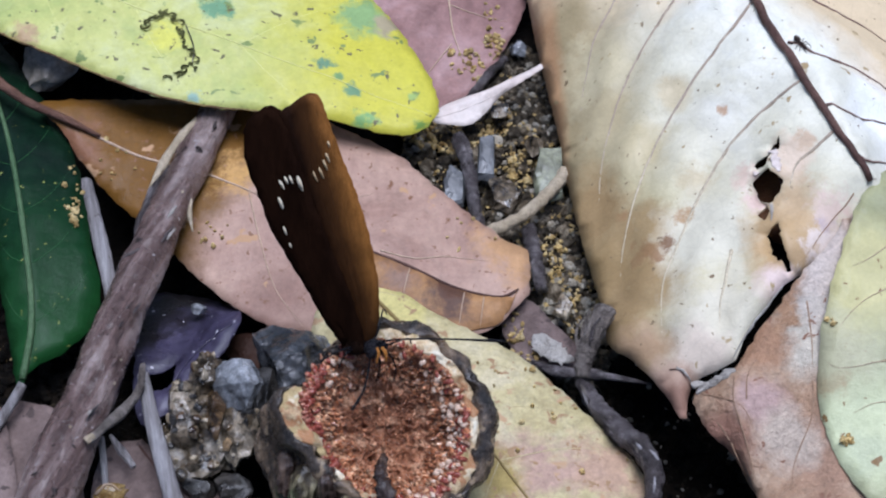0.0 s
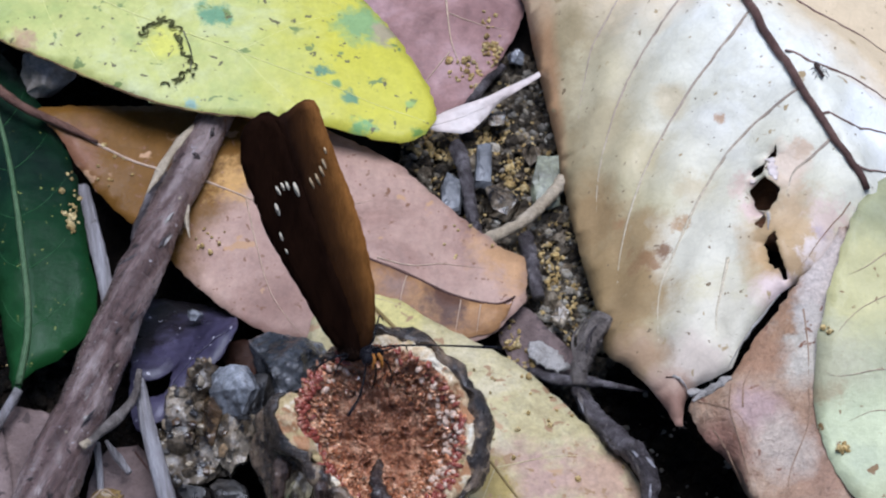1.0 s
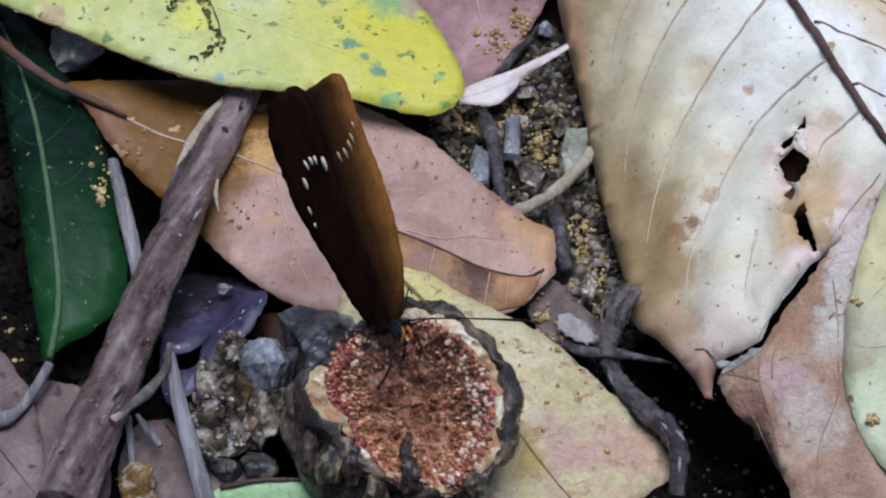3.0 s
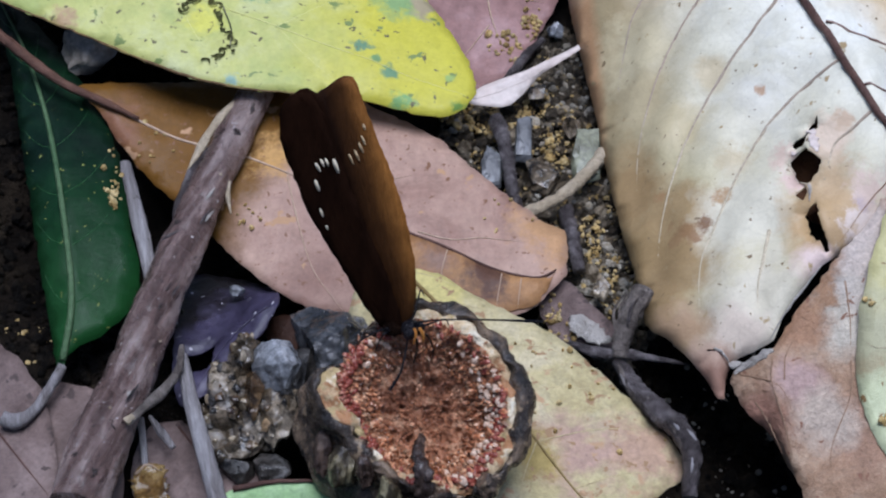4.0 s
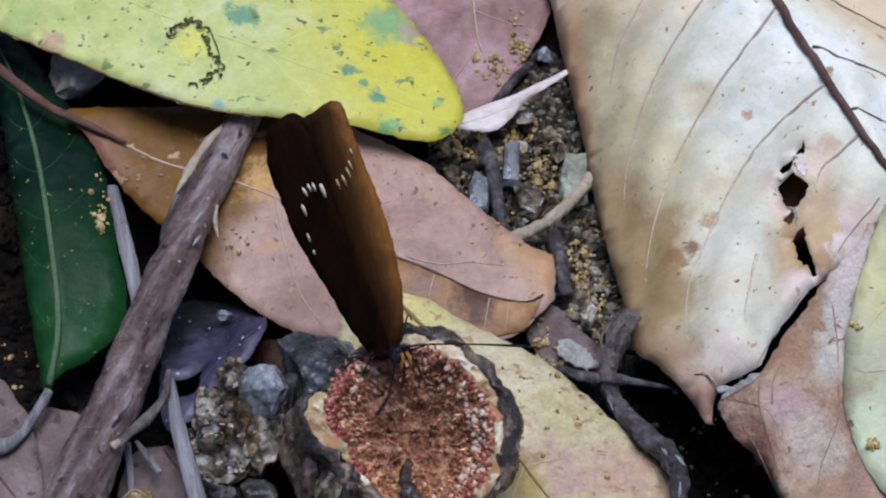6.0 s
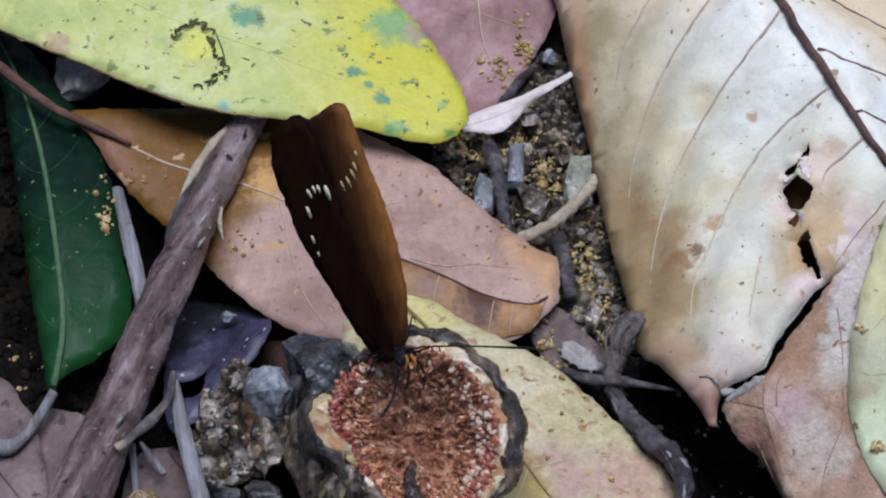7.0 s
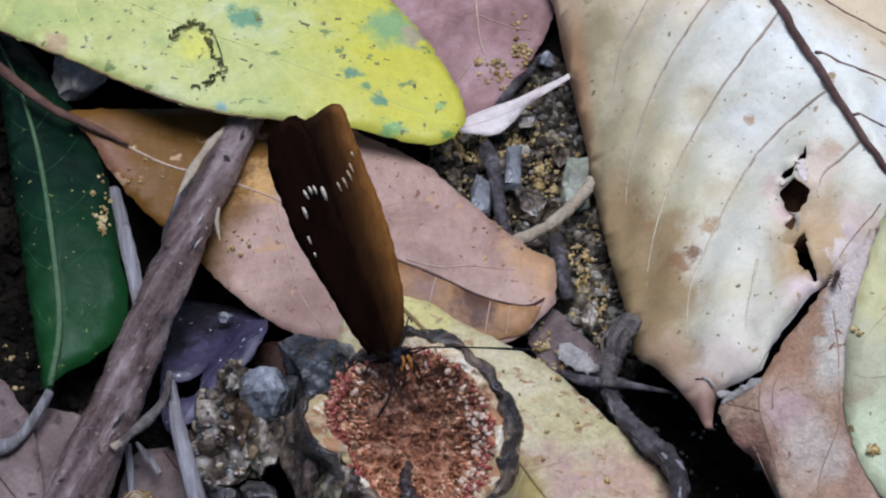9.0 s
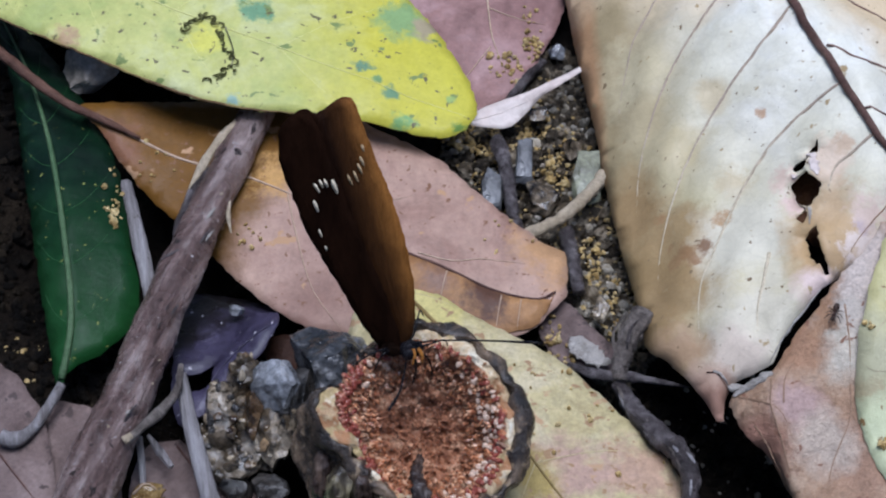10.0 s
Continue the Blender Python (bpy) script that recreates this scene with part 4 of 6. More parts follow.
vein_on(bleached_leaf, bleached_tree, [(43.6, -32.6), (44.4, -33.0), (45.3, -33.6), (46.4, -34.8)], 0.3, LIGHT_FLAKE, "torn_edge", "frayed pale crack at the leaf tip")
vein_on(bleached_leaf, bleached_tree, [(42.6, -32.4), (44.4, -33.3), (46.0, -35.0)], 0.13, RIB_BROWN, "crack", "dark crack at the leaf tip", lift=0.12)
for k, (pts, w, mt) in enumerate((([(61.0, 3.2), (61.6, 2.2), (61.9, 1.0)], 1.0, PETAL), ([(61.4, 1.4), (61.8, 0.0), (62.2, -1.6)], 1.2, PETAL), ([(58.4, 0.6), (58.9, 0.0), (59.5, -0.4)], 0.6, PETAL), ([(60.3, -5.2), (60.8, -6.6), (60.9, -8.4)], 0.35, PALE_VEIN), ([(60.1, -5.6), (60.6, -7.4), (60.4, -10.0)], 0.3, LIGHT_FLAKE))):
    rod("torn_scrap", drape([p[:2] for p in curve(pts, 3)], bleached_tree, 0.15, True), [0.3 * w, 0.9 * w, 0.7 * w, 0.2 * w], mt, bleached_leaf, "curled torn scrap at the hole", n=9, lump=0.6, flat=0.15, seed=k, m=3, freq=1.3)
vein_on(bleached_leaf, bleached_tree, [(74.4, -6.2), (72.6, -8.6), (71.0, -10.2), (68.4, -13.3), (66.2, -16.2), (64.2, -18.6)], 0.16, FLAP_VEIN, "fold_line", "brown crease along the fold", lift=-0.03)
part("pocket", crag(bmesh.new(), (72.4, -9.2, 23.2), (0.9, 0.5, 0.35), 3, 81, 0.9), DARK_TWIG, bleached_leaf, "dark nibbled spot on the fold")
rod("torn_edge", drape([p[:2] for p in curve([(62.0, -21.6, 20.1), (57.7, -26.2, 18.1), (54.6, -29.9, 16.4), (52.4, -33.2, 14.4)], 6)], bleached_tree, 0.15, True), [0.1, 0.28, 0.22, 0.1], LIGHT_FLAKE, bleached_leaf, "frayed whitish torn edge", n=7, lump=0.6, flat=0.5, m=3, freq=1.2)

# brown folded piece below the tear
FLAP_FOLDS = ([(52.6, -36.0, 14.2), (52.2, -40.9, 13.0), (54.0, -47.6, 10.8), (55.4, -54.5, 8.6)], [(65.3, -37.0, 14.0), (64.9, -42.5, 12.5), (61.4, -50.5, 9.8), (61.3, -58.0, 8.0)])
folded_leaf, folded_blade, folded_tree = free_leaf("folded_brown_leaf", [(73.4, -7.7, 24.0), (70.8, -13.5, 23.0), (63.4, -21.4, 20.3), (59.7, -25.9, 18.0), (56.6, -29.2, 16.2), (54.3, -32.1, 14.4), (52.6, -34.0, 13.6), (48.1, -35.1, 10.2), (46.7, -35.8, 9.0), (46.2, -37.2, 8.6), (46.5, -39.5, 8.3), (48.8, -43.6, 7.8), (52.4, -47.4, 7.0), (55.7, -54.8, 6.0), (59.0, -63.1, 5.0), (68.9, -67.7, 6.0), (76.7, -59.2, 9.0), (74.9, -41.1, 14.0), (74.1, -22.6, 20.0)],
    FLAP, "pinkish brown dry leaf folded along a torn edge", seed=8, wave=2.2, step=1.8, ribs=[curve(c, 8) for c in FLAP_FOLDS])
for line in (*FLAP_FOLDS, [(47.4, -36.1), (51.1, -39.3), (54.0, -42.4), (55.8, -47.2)], [(54.2, -40.3), (54.9, -35.5), (57.1, -32.1)], [(65.1, -24.5), (65.6, -30.0), (65.3, -36.5)], [(49.8, -42.0), (52.0, -46.0), (54.0, -50.5)]):
    vein_on(folded_blade, folded_tree, line, 0.17, FLAP_VEIN, lift=-0.05)
part("torn_edge", crag(bmesh.new(), (46.9, -35.0, 9.8), (1.5, 0.9, 0.5), 3, 77, 0.9), LIGHT_FLAKE, folded_leaf, "frayed grey fibres at the corner of the tear")
rod("torn_edge", drape([p[:2] for p in curve([(53.0, -34.4), (51.5, -35.0), (49.5, -35.3), (48.0, -35.6), (46.9, -36.2)], 5)], folded_tree, 0.2, True), [0.3, 0.75, 0.7, 0.6, 0.3], LIGHT_FLAKE, folded_leaf, "frayed grey torn edge", n=10, lump=0.5, flat=0.3, m=3, freq=1.1)

olive_leaf, olive_blade, olive_tree = free_leaf("olive_leaf", [(74.6, -9.2, 25.5), (71.0, -17.9, 23.0), (67.6, -27.3, 20.0), (66.2, -35.5, 15.5), (66.1, -42.6, 13.0), (67.8, -49.2, 11.5), (70.7, -55.3, 11.0), (77.5, -63.5, 11.0), (88.0, -51.2, 13.0), (94.8, -19.6, 16.0), (90.3, 2.8, 19.0), (81.0, -0.2, 24.0)],
    OLIVE, "fading olive and pale green leaf with a curled edge", seed=9, wave=1.3, cup=1.6)
for line in ([(92.1, -17.0, 17.3), (78.1, -23.3, 20.9), (73.2, -26.1, 20.0), (69.0, -30.9, 18.6)], [(88.6, -33.6, 16.1), (74.9, -36.1, 18.0), (69.5, -36.5, 17.0), (67.5, -35.0, 16.5)], [(83.2, -12.6, 22.5), (76.7, -17.6, 22.7), (72.8, -19.4, 22.0)], [(85.3, -43.7, 14.6), (76.3, -42.1, 15.5), (70.9, -43.4, 14.1)]):
    vein_on(olive_blade, olive_tree, line, 0.12, RIB_TAN)

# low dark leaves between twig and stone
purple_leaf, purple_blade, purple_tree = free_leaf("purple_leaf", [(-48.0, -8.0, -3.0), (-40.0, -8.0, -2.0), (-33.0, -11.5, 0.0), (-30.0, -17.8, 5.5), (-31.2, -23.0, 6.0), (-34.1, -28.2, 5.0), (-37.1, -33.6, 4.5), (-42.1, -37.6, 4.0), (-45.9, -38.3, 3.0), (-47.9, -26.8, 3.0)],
    PURPLE, "dark purplish grey rotting leaf with a hole, shade painted on its upper end", seed=10, wave=1.2, holes=[[p[:2] for p in curve([(-45.8, -28.6, 3.0), (-43.0, -27.8, 3.0), (-40.6, -26.8, 3.0), (-40.8, -30.6, 3.0), (-43.1, -32.4, 3.0), (-45.3, -31.5, 3.0)], 5, True)]])
vein_on(purple_blade, purple_tree, [(-31.4, -19.8, 6.5), (-37.2, -24.7, 5.0), (-43.2, -36.0, 3.7)], 0.2, PURPLE)
rust_leaf, rust_blade, rust_tree = free_leaf("rust_leaf", [(-33.1, -19.6, -0.5), (-29.1, -17.9, 0.5), (-23.6, -19.3, 0.5), (-21.9, -25.1, 0.5), (-29.9, -24.9, -1.5)], RUST, "small dark rust-brown leaf in the shade", seed=11)
UNDER_BROWN = organic("brown_under_leaf", [(0.10, 0.042, 0.018), (0.19, 0.085, 0.036)], 60, 700, rough=0.5)
under, under_blade, under_tree = free_leaf("rust_leaf", [(57.1, 15.3, 15.5), (66.3, 16.5, 18.0), (69.5, 5.0, 19.5), (67.5, -6.8, 17.5), (62.4, -9.7, 16.0), (58.0, 1.0, 14.5)], UNDER_BROWN, "dark brown leaf below the nibbled hole", seed=27)
vein_on(under_blade, under_tree, [(63.1, 16.6, 13.0), (64.2, 4.0, 13.0), (64.4, -8.0, 12.0)], 0.3, RIB_BROWN)
for i, (pts, lab, vn) in enumerate((
        ([(-81.8, -26.8, 3.0), (-74.5, -29.3, 4.0), (-71.3, -33.3, 4.0), (-68.7, -36.7, 4.0), (-66.5, -43.9, 3.0), (-64.9, -50.1, 2.5), (-64.8, -58.3, 2.0), (-76.9, -60.4, 2.0)], "mauve dry leaf with a dark vein beside the twig", [(-76.8, -42.2, 2.0), (-71.1, -49.3, 2.0), (-65.6, -55.7, 2.0)]),
        ([(-69.5, -34.2, 1.5), (-63.6, -34.0, 2.0), (-58.1, -36.5, 2.0), (-55.0, -44.1, 1.5), (-54.5, -57.7, 1.0), (-63.6, -58.8, 1.0), (-68.0, -46.7, 0.5)], "dull mauve dry leaf under the twig", [(-60.6, -35.4, 2.0), (-62.4, -44.4, 2.0), (-62.9, -55.2, 2.0)]),
        ([(-52.2, -43.7, 1.0), (-46.7, -41.0, 2.0), (-40.8, -44.4, 2.0), (-33.0, -49.5, 1.5), (-27.9, -57.7, 1.0), (-44.1, -60.9, 1.0), (-52.1, -54.6, 1.0)], "greyish brown leaf under thin splinters", [(-45.7, -42.2, 2.0), (-39.3, -50.9, 2.0), (-35.1, -58.3, 2.0)]))):
    low, low_blade, low_tree = free_leaf("mauve_leaf", pts, DULL_MAUVE, lab, seed=12 + i, wave=0.8)
    vein_on(low_blade, low_tree, vn, 0.2, RIB_BROWN)
scrap, scrap_blade, scrap_tree = free_leaf("mauve_leaf", [(14.7, -9.1, 2.0), (20.0, -12.3, 3.0), (25.2, -18.5, 3.0), (29.4, -23.8, 2.0), (27.7, -28.1, 1.5), (21.1, -25.8, 1.5), (16.3, -21.0, 1.5)], DULL_MAUVE, "torn mauve leaf fragment on the soil", seed=16)
chip, chip_blade, chip_tree = free_leaf("bark_chip", [(20.3, -21.6, 4.0), (22.1, -20.5, 4.5), (24.4, -22.5, 4.5), (27.0, -24.2, 4.0), (26.9, -26.2, 3.5), (23.9, -25.8, 3.6), (21.0, -23.9, 3.6)], LIGHT_FLAKE, "pale whitish flake of dry bark", seed=17, step=1.0, thick=0.5, ragged=0.3, category="bark")
petal, petal_blade, petal_tree = free_leaf("small_dry_leaf", [(3.3, 27.8, 5.0), (4.5, 30.5, 5.5), (8.3, 32.4, 6.0), (13.7, 34.5, 6.5), (17.9, 37.6, 6.0), (21.8, 40.5, 5.5), (25.1, 43.2, 5.0), (25.3, 42.1, 5.0), (20.1, 37.1, 5.6), (16.8, 34.7, 5.0), (12.9, 29.6, 4.6), (10.2, 27.4, 4.4), (6.5, 27.3, 4.6)], PETAL, "small pale pinkish white dry leaf with a thin stalk", seed=18, step=0.9, wave=0.1, ragged=0.03, thick=0.1)
vein_on(petal, petal_tree, [(4.0, 28.6), (9.0, 30.4), (14.5, 33.4), (19.0, 37.4), (24.5, 42.3)], 0.12, PETAL, "midrib", lift=-0.02)
fresh, fresh_blade, fresh_tree = free_leaf("fresh_green_leaf", [(-37.6, -58.2, 5.0), (-34.8, -56.8, 7.0), (-28.4, -56.2, 8.0), (-22.1, -56.1, 8.0), (-17.7, -55.6, 6.0), (-16.7, -59.5, 4.0), (-25.6, -62.5, 4.0), (-34.7, -61.5, 4.0)], PALE_GREEN, "pale fresh green leaf with a brown edge", seed=19, wave=0.5)
vein_on(fresh, fresh_tree, [(-35.1, -57.1, 6.8), (-28.4, -56.4, 7.8), (-22.1, -56.3, 7.8), (-18.2, -55.9, 6.2)], 0.5, RIB_BROWN, "dry_edge", "brown dried leaf edge")

# ---- twigs ----
main_twig = thing("thick_twig", (-51.9, -21.8, 6.0), "thick brown twig with grey peeling bark", "twig")
rod("wood", [(-34.5, 36.0, 8.0), (-36.4, 26.5, 9.0), (-39.2, 17.0, 9.5), (-42.4, 5.8, 10.0), (-46.4, -9.3, 10.5), (-50.0, -23.3, 10.5), (-53.3, -37.7, 10.5), (-56.4, -49.7, 10.5), (-59.0, -62.4, 10.0)], [3.1, 3.3, 3.4, 3.5, 3.7, 3.9, 4.2, 4.6, 5.0], BARK, main_twig, n=56, lump=0.15, seed=1, m=34, freq=0.17)
rod("peeled_strip", [(-37.0, 25.9, 11.5), (-42.2, 18.4, 11.5), (-45.5, 11.2, 11.0), (-47.7, 4.5, 10.0)], [0.5, 0.9, 0.9, 0.3], PALE_WOOD, main_twig, "pale strip of peeled bark", n=7, lump=0.3, flat=0.5)
rod("dark_bark", [(-44.1, 11.6, 10.5), (-46.4, 5.8, 10.0), (-48.1, -0.3, 9.5), (-49.1, -5.0, 9.0)], [0.4, 1.2, 1.2, 0.4], DARK_TWIG, main_twig, "dark bark edge", n=7, lump=0.35)
rod("splinter", [(-39.2, 1.8, 13.2), (-39.3, -1.6, 13.2), (-38.6, -5.0, 12.6)], [0.2, 0.5, 0.15], PALE_WOOD, main_twig, "pale splinter", n=6, lump=0.2)
rng = np.random.default_rng(91)
twig_line = curve([(-35.9, 23.2, 12.6), (-41.8, 2.8, 13.6), (-45.8, -12.2, 14.2), (-49.3, -26.1, 14.4), (-52.5, -40.5, 14.7), (-55.4, -52.5, 15.0)], 12)
for k in range(16):
    p = Vector(twig_line[rng.integers(4, len(twig_line) - 4)]) + Vector((rng.uniform(-2.2, 2.2), 0, -0.5))
    d = Vector((0.45, 0.85, 0)) * rng.uniform(0.6, 2.2)
    rod("bark_flake", [p - d, p + Vector((0, 0, 0.15)), p + d], [0.08, rng.uniform(0.2, 0.5), 0.08], (BARK, DARK_TWIG, LIGHT_FLAKE, DARK_TWIG)[k % 4], main_twig, n=6, lump=0.5, flat=0.5, seed=k, m=5, freq=0.9)
rod("bark_crack", [(-50.6, -11.6, 12.6), (-48.5, -10.9, 14.0), (-45.8, -8.9, 13.6)], [0.1, 0.32, 0.12], DARK_TWIG, main_twig, "dark crack across the bark", n=6, lump=0.4)
for k, p in enumerate(((-48.4, -32.3, 12.7), (-49.1, -36.9, 12.6), (-54.8, -47.0, 15.3), (-40.9, 3.4, 13.3), (-51.9, -43.1, 14.0))):
    part("bark_speck", crag(bmesh.new(), p, (0.35, 0.3, 0.22), 2, k + 90, 0.9), PALE_WOOD, main_twig, "tiny whitish speck on the bark", smooth=False)
rod("bare_patch", [(-46.5, -11.8, 13.9), (-47.0, -13.4, 14.0), (-47.4, -15.4, 13.9)], [0.15, 0.75, 0.2], PALE_WOOD, main_twig, "pale bared wood at a knot", n=8, lump=0.4, flat=0.35)
rod("side_shoot", [(-45.3, -31.0, 9.5), (-45.2, -36.9, 11.0), (-47.2, -42.3, 12.8), (-51.5, -49.2, 14.7)], [0.5, 0.7, 0.9, 0.65], STALK_GREY, main_twig, "broken side shoot", n=10, lump=0.3, seed=4)
rod("broken_end", [(-50.9, -48.4, 14.8), (-52.1, -49.4, 14.6)], [0.6, 0.75], PALE_WOOD, main_twig, "pale broken wood", n=7, lump=0.3)
for pts, radii, mat, lab in (
        ([(-60.2, 12.3, 5.0), (-57.2, 2.7, 5.0), (-54.5, -6.3, 5.0), (-52.1, -15.5, 4.0)], [1.45, 1.45, 1.35, 1.3], WOOD, "straight grey bare twig partly under the thick one"),
        ([(-45.2, -32.7, 9.0), (-43.0, -41.3, 8.5), (-40.4, -49.7, 8.0), (-37.1, -60.1, 7.0)], [1.0, 1.3, 1.45, 1.55], WOOD, "straight grey bare twig beside the stone"),
        ([(8.3, 25.5, 3.0), (10.1, 17.4, 3.4), (10.8, 11.0, 3.0), (12.1, 3.1, 2.0)], [1.5, 1.3, 1.2, 1.1], DARK_TWIG, "short dark twig on the soil"),
        ([(20.7, 4.4, 2.0), (21.5, -1.7, 2.4), (22.7, -9.7, 2.0)], [1.4, 1.4, 1.1], DARK_TWIG, "short dark grey twig on the soil"),
        ([(13.3, 1.9, 4.0), (18.5, 4.5, 4.4), (22.7, 8.3, 4.6), (26.1, 13.1, 4.0), (28.1, 17.0, 3.0)], [1.1, 1.1, 1.1, 1.2, 1.3], PALE_WOOD, "curved pale tan stalk on the soil"),
        ([(33.1, -17.6, 6.0), (30.4, -23.1, 7.0), (28.9, -27.8, 7.0), (28.4, -31.2, 6.0)], [2.2, 1.7, 1.6, 1.4], STALK_GREY, "shrivelled grey stalk with a frayed end"),
        ([(19.9, -27.3, 5.0), (24.5, -29.4, 5.4), (30.2, -30.3, 6.0), (34.9, -31.2, 6.0), (40.2, -31.7, 5.0)], [0.6, 1.0, 0.9, 0.5, 0.2], DARK_TWIG, "thin dark tendril lying across the stalk"),
        ([(28.1, -31.1, 5.0), (31.0, -37.1, 5.4), (34.2, -41.9, 6.0), (37.4, -45.9, 7.0), (38.9, -50.7, 7.0), (38.2, -57.4, 5.0)], [1.2, 1.7, 1.9, 1.9, 1.6, 1.2], DARK_TWIG, "curved dark twig along the tan leaf"),
        ([(-51.7, -42.4, 5.0), (-51.1, -45.6, 4.0), (-50.4, -50.4, 3.0)], [0.6, 0.6, 0.5], WOOD, "thin grey wood splinter beside the thick twig"),
        ([(-50.0, -42.7, 6.0), (-47.9, -45.5, 5.6), (-45.7, -48.2, 5.0)], [0.3, 0.8, 0.5], WOOD, "thin pale wood splinter beside the thick twig"),
        ([(10.4, 35.6, 2.2), (14.3, 42.0, 2.5), (17.8, 47.0, 2.0)], [0.9, 1.0, 0.6], DARK_TWIG, "dark twig under the small dry leaf")):
    one = thing("twig", pts[0], lab, "twig", "loose twigs")
    rod("wood", pts, radii, mat, one, n=16, lump=0.09 if mat is WOOD else 0.3, seed=int(pts[0][0]), m=16, freq=0.7)

low_twig = [o for o in scene.objects if o.name.startswith("twig") and "along the tan leaf" in str(o.get("label"))][0]
rng = np.random.default_rng(45)
edge_line = curve([(28.3, -32.5, 6.5), (30.8, -38.1, 7.0), (34.0, -43.0, 7.6), (37.2, -46.9, 8.6), (38.7, -51.6, 8.4), (38.1, -57.2, 6.4)], 8)
for k in range(18):
    i = int(rng.integers(2, len(edge_line) - 3))
    side = Vector((rng.uniform(-1.2, 1.3), rng.uniform(-0.6, 0.8), rng.uniform(-0.5, 0.2)))
    rod("bark_strip", [Vector(edge_line[j]) + side * f for j, f in ((i - 2, 0.9), (i, 1.0), (i + 2, 1.3))], [0.06, rng.uniform(0.2, 0.5), 0.05], (WOOD, DARK_TWIG, STALK_GREY)[k % 3], low_twig, n=6, lump=0.5, seed=k, m=5, freq=0.9)
stalk = [o for o in scene.objects if o.name.startswith("twig") and "frayed" in str(o.get("label"))][0]
rng = np.random.default_rng(44)
for k in range(16):
    a = Vector((32.6, -18.7, 7.0)) + Vector(rng.normal(0, 1.0, 3) * (1, 0.6, 0.5))
    b = Vector((28.8, -28.8, 7.6)) + Vector(rng.normal(0, 0.7, 3) * (1, 0.6, 0.4))
    rod("fibre", [a, (a + b) / 2 + Vector(rng.normal(0, 0.5, 3)) + Vector((-0.6, 0, 0.6)), b], [0.12, 0.3, 0.15], (STALK_GREY, STALK_GREY, DARK_TWIG)[k % 3], stalk, n=5, lump=0.3, seed=k, m=5)
AMBER = organic("amber_husk", [(0.06, 0.03, 0.008), (0.20, 0.11, 0.03), (0.38, 0.26, 0.10)], 260, 900, rough=0.25, bump=0.5, coat=0.3)
husk, husk_blade, husk_tree = free_leaf("curled_husk", [(-51.8, -52.6, 4.0), (-49.3, -50.6, 5.2), (-47.3, -52.3, 5.4), (-45.9, -55.9, 4.0), (-46.6, -60.7, 3.0), (-49.4, -61.2, 3.0), (-51.2, -58.2, 4.0)], AMBER, "crumpled amber husk among splinters", seed=29, wave=6.0, step=0.8, ragged=0.3, category="husk")
vein_on(husk_blade, husk_tree, [(-51.6, -52.9), (-49.4, -51.2), (-47.5, -52.6)], 0.25, RIB_TAN)

# ---- stones ----
rock = thing("rough_stone", (-33.0, -36.4, 0.0), "rough wet grey-brown stone full of pale grains", "stone")
shell = bmesh.new()
for k, (c, size, det, mt) in enumerate((((-33.2, -41.0, 4.0), (8.6, 10.4, 7.0), 6, STONE), ((-37.6, -39.5, 7.0), (4.2, 7.4, 5.6), 5, STONE), ((-28.6, -43.0, 8.0), (3.8, 7.6, 5.2), 5, STONE), ((-28.9, -36.2, 9.6), (6.2, 5.8, 6.6), 6, BLUE_STONE), ((-32.6, -40.5, 9.0), (1.8, 5.0, 3.4), 5, BROWN_STONE),
                                        ((-34.8, -34.6, 8.5), (4.0, 4.0, 5.0), 5, STONE), ((-29.5, -51.0, 2.0), (4.0, 4.2, 4.5), 5, DARK_STONE), ((-34.5, -50.5, 1.2), (3.4, 3.0, 3.5), 5, DARK_STONE), ((-24.3, -39.5, 7.0), (4.2, 7.0, 6.5), 5, DARK_STONE), ((-26.6, -43.6, 9.0), (2.8, 5.4, 4.6), 5, STONE))):
    bm = crag(bmesh.new(), c, size, det, k + 2)
    if mt is STONE:
        crag(shell, c, size, 4, k + 2)
    part("body" if k == 0 else "ledge", bm, mt, rock, smooth=False)
rng = np.random.default_rng(17)
shell_tree = BVHTree.FromBMesh(shell)
shell.free()
for k in range(150):
    (x, y, _) = ((-37.0, -41.0, 5.0), (-30.0, -42.0, 7.0), (-31.0, -51.9, 4.0))[rng.choice(3, p=(0.55, 0.3, 0.15))]
    hit = shell_tree.ray_cast(Vector((x + rng.uniform(-5, 5), y + rng.uniform(-6, 10) + 8, 40)), Vector((0, -0.3, -1)).normalized())[0]
    if hit is not None:
        size = 0.4 + 1.2 * rng.uniform() ** 2
        part("grain", crag(bmesh.new(), hit, size * rng.uniform(0.6, 1.2, 3), 2, k + 200, 0.7), (CREAM_STONE, BROWN_STONE, STONE, DARK_STONE)[k % 4], rock, smooth=False)
stone = thing("grey_stone", (-20.9, -23.8, 2.0), "blue-grey stone chunk against the fig", "stone")
bm = bmesh.new()
crag(bm, (-19.4, -30.6, 8.2), (8.4, 9.0, 9.6), 6, 12, 0.24)
part("body", bm, SLATE_STONE, stone, smooth=False)
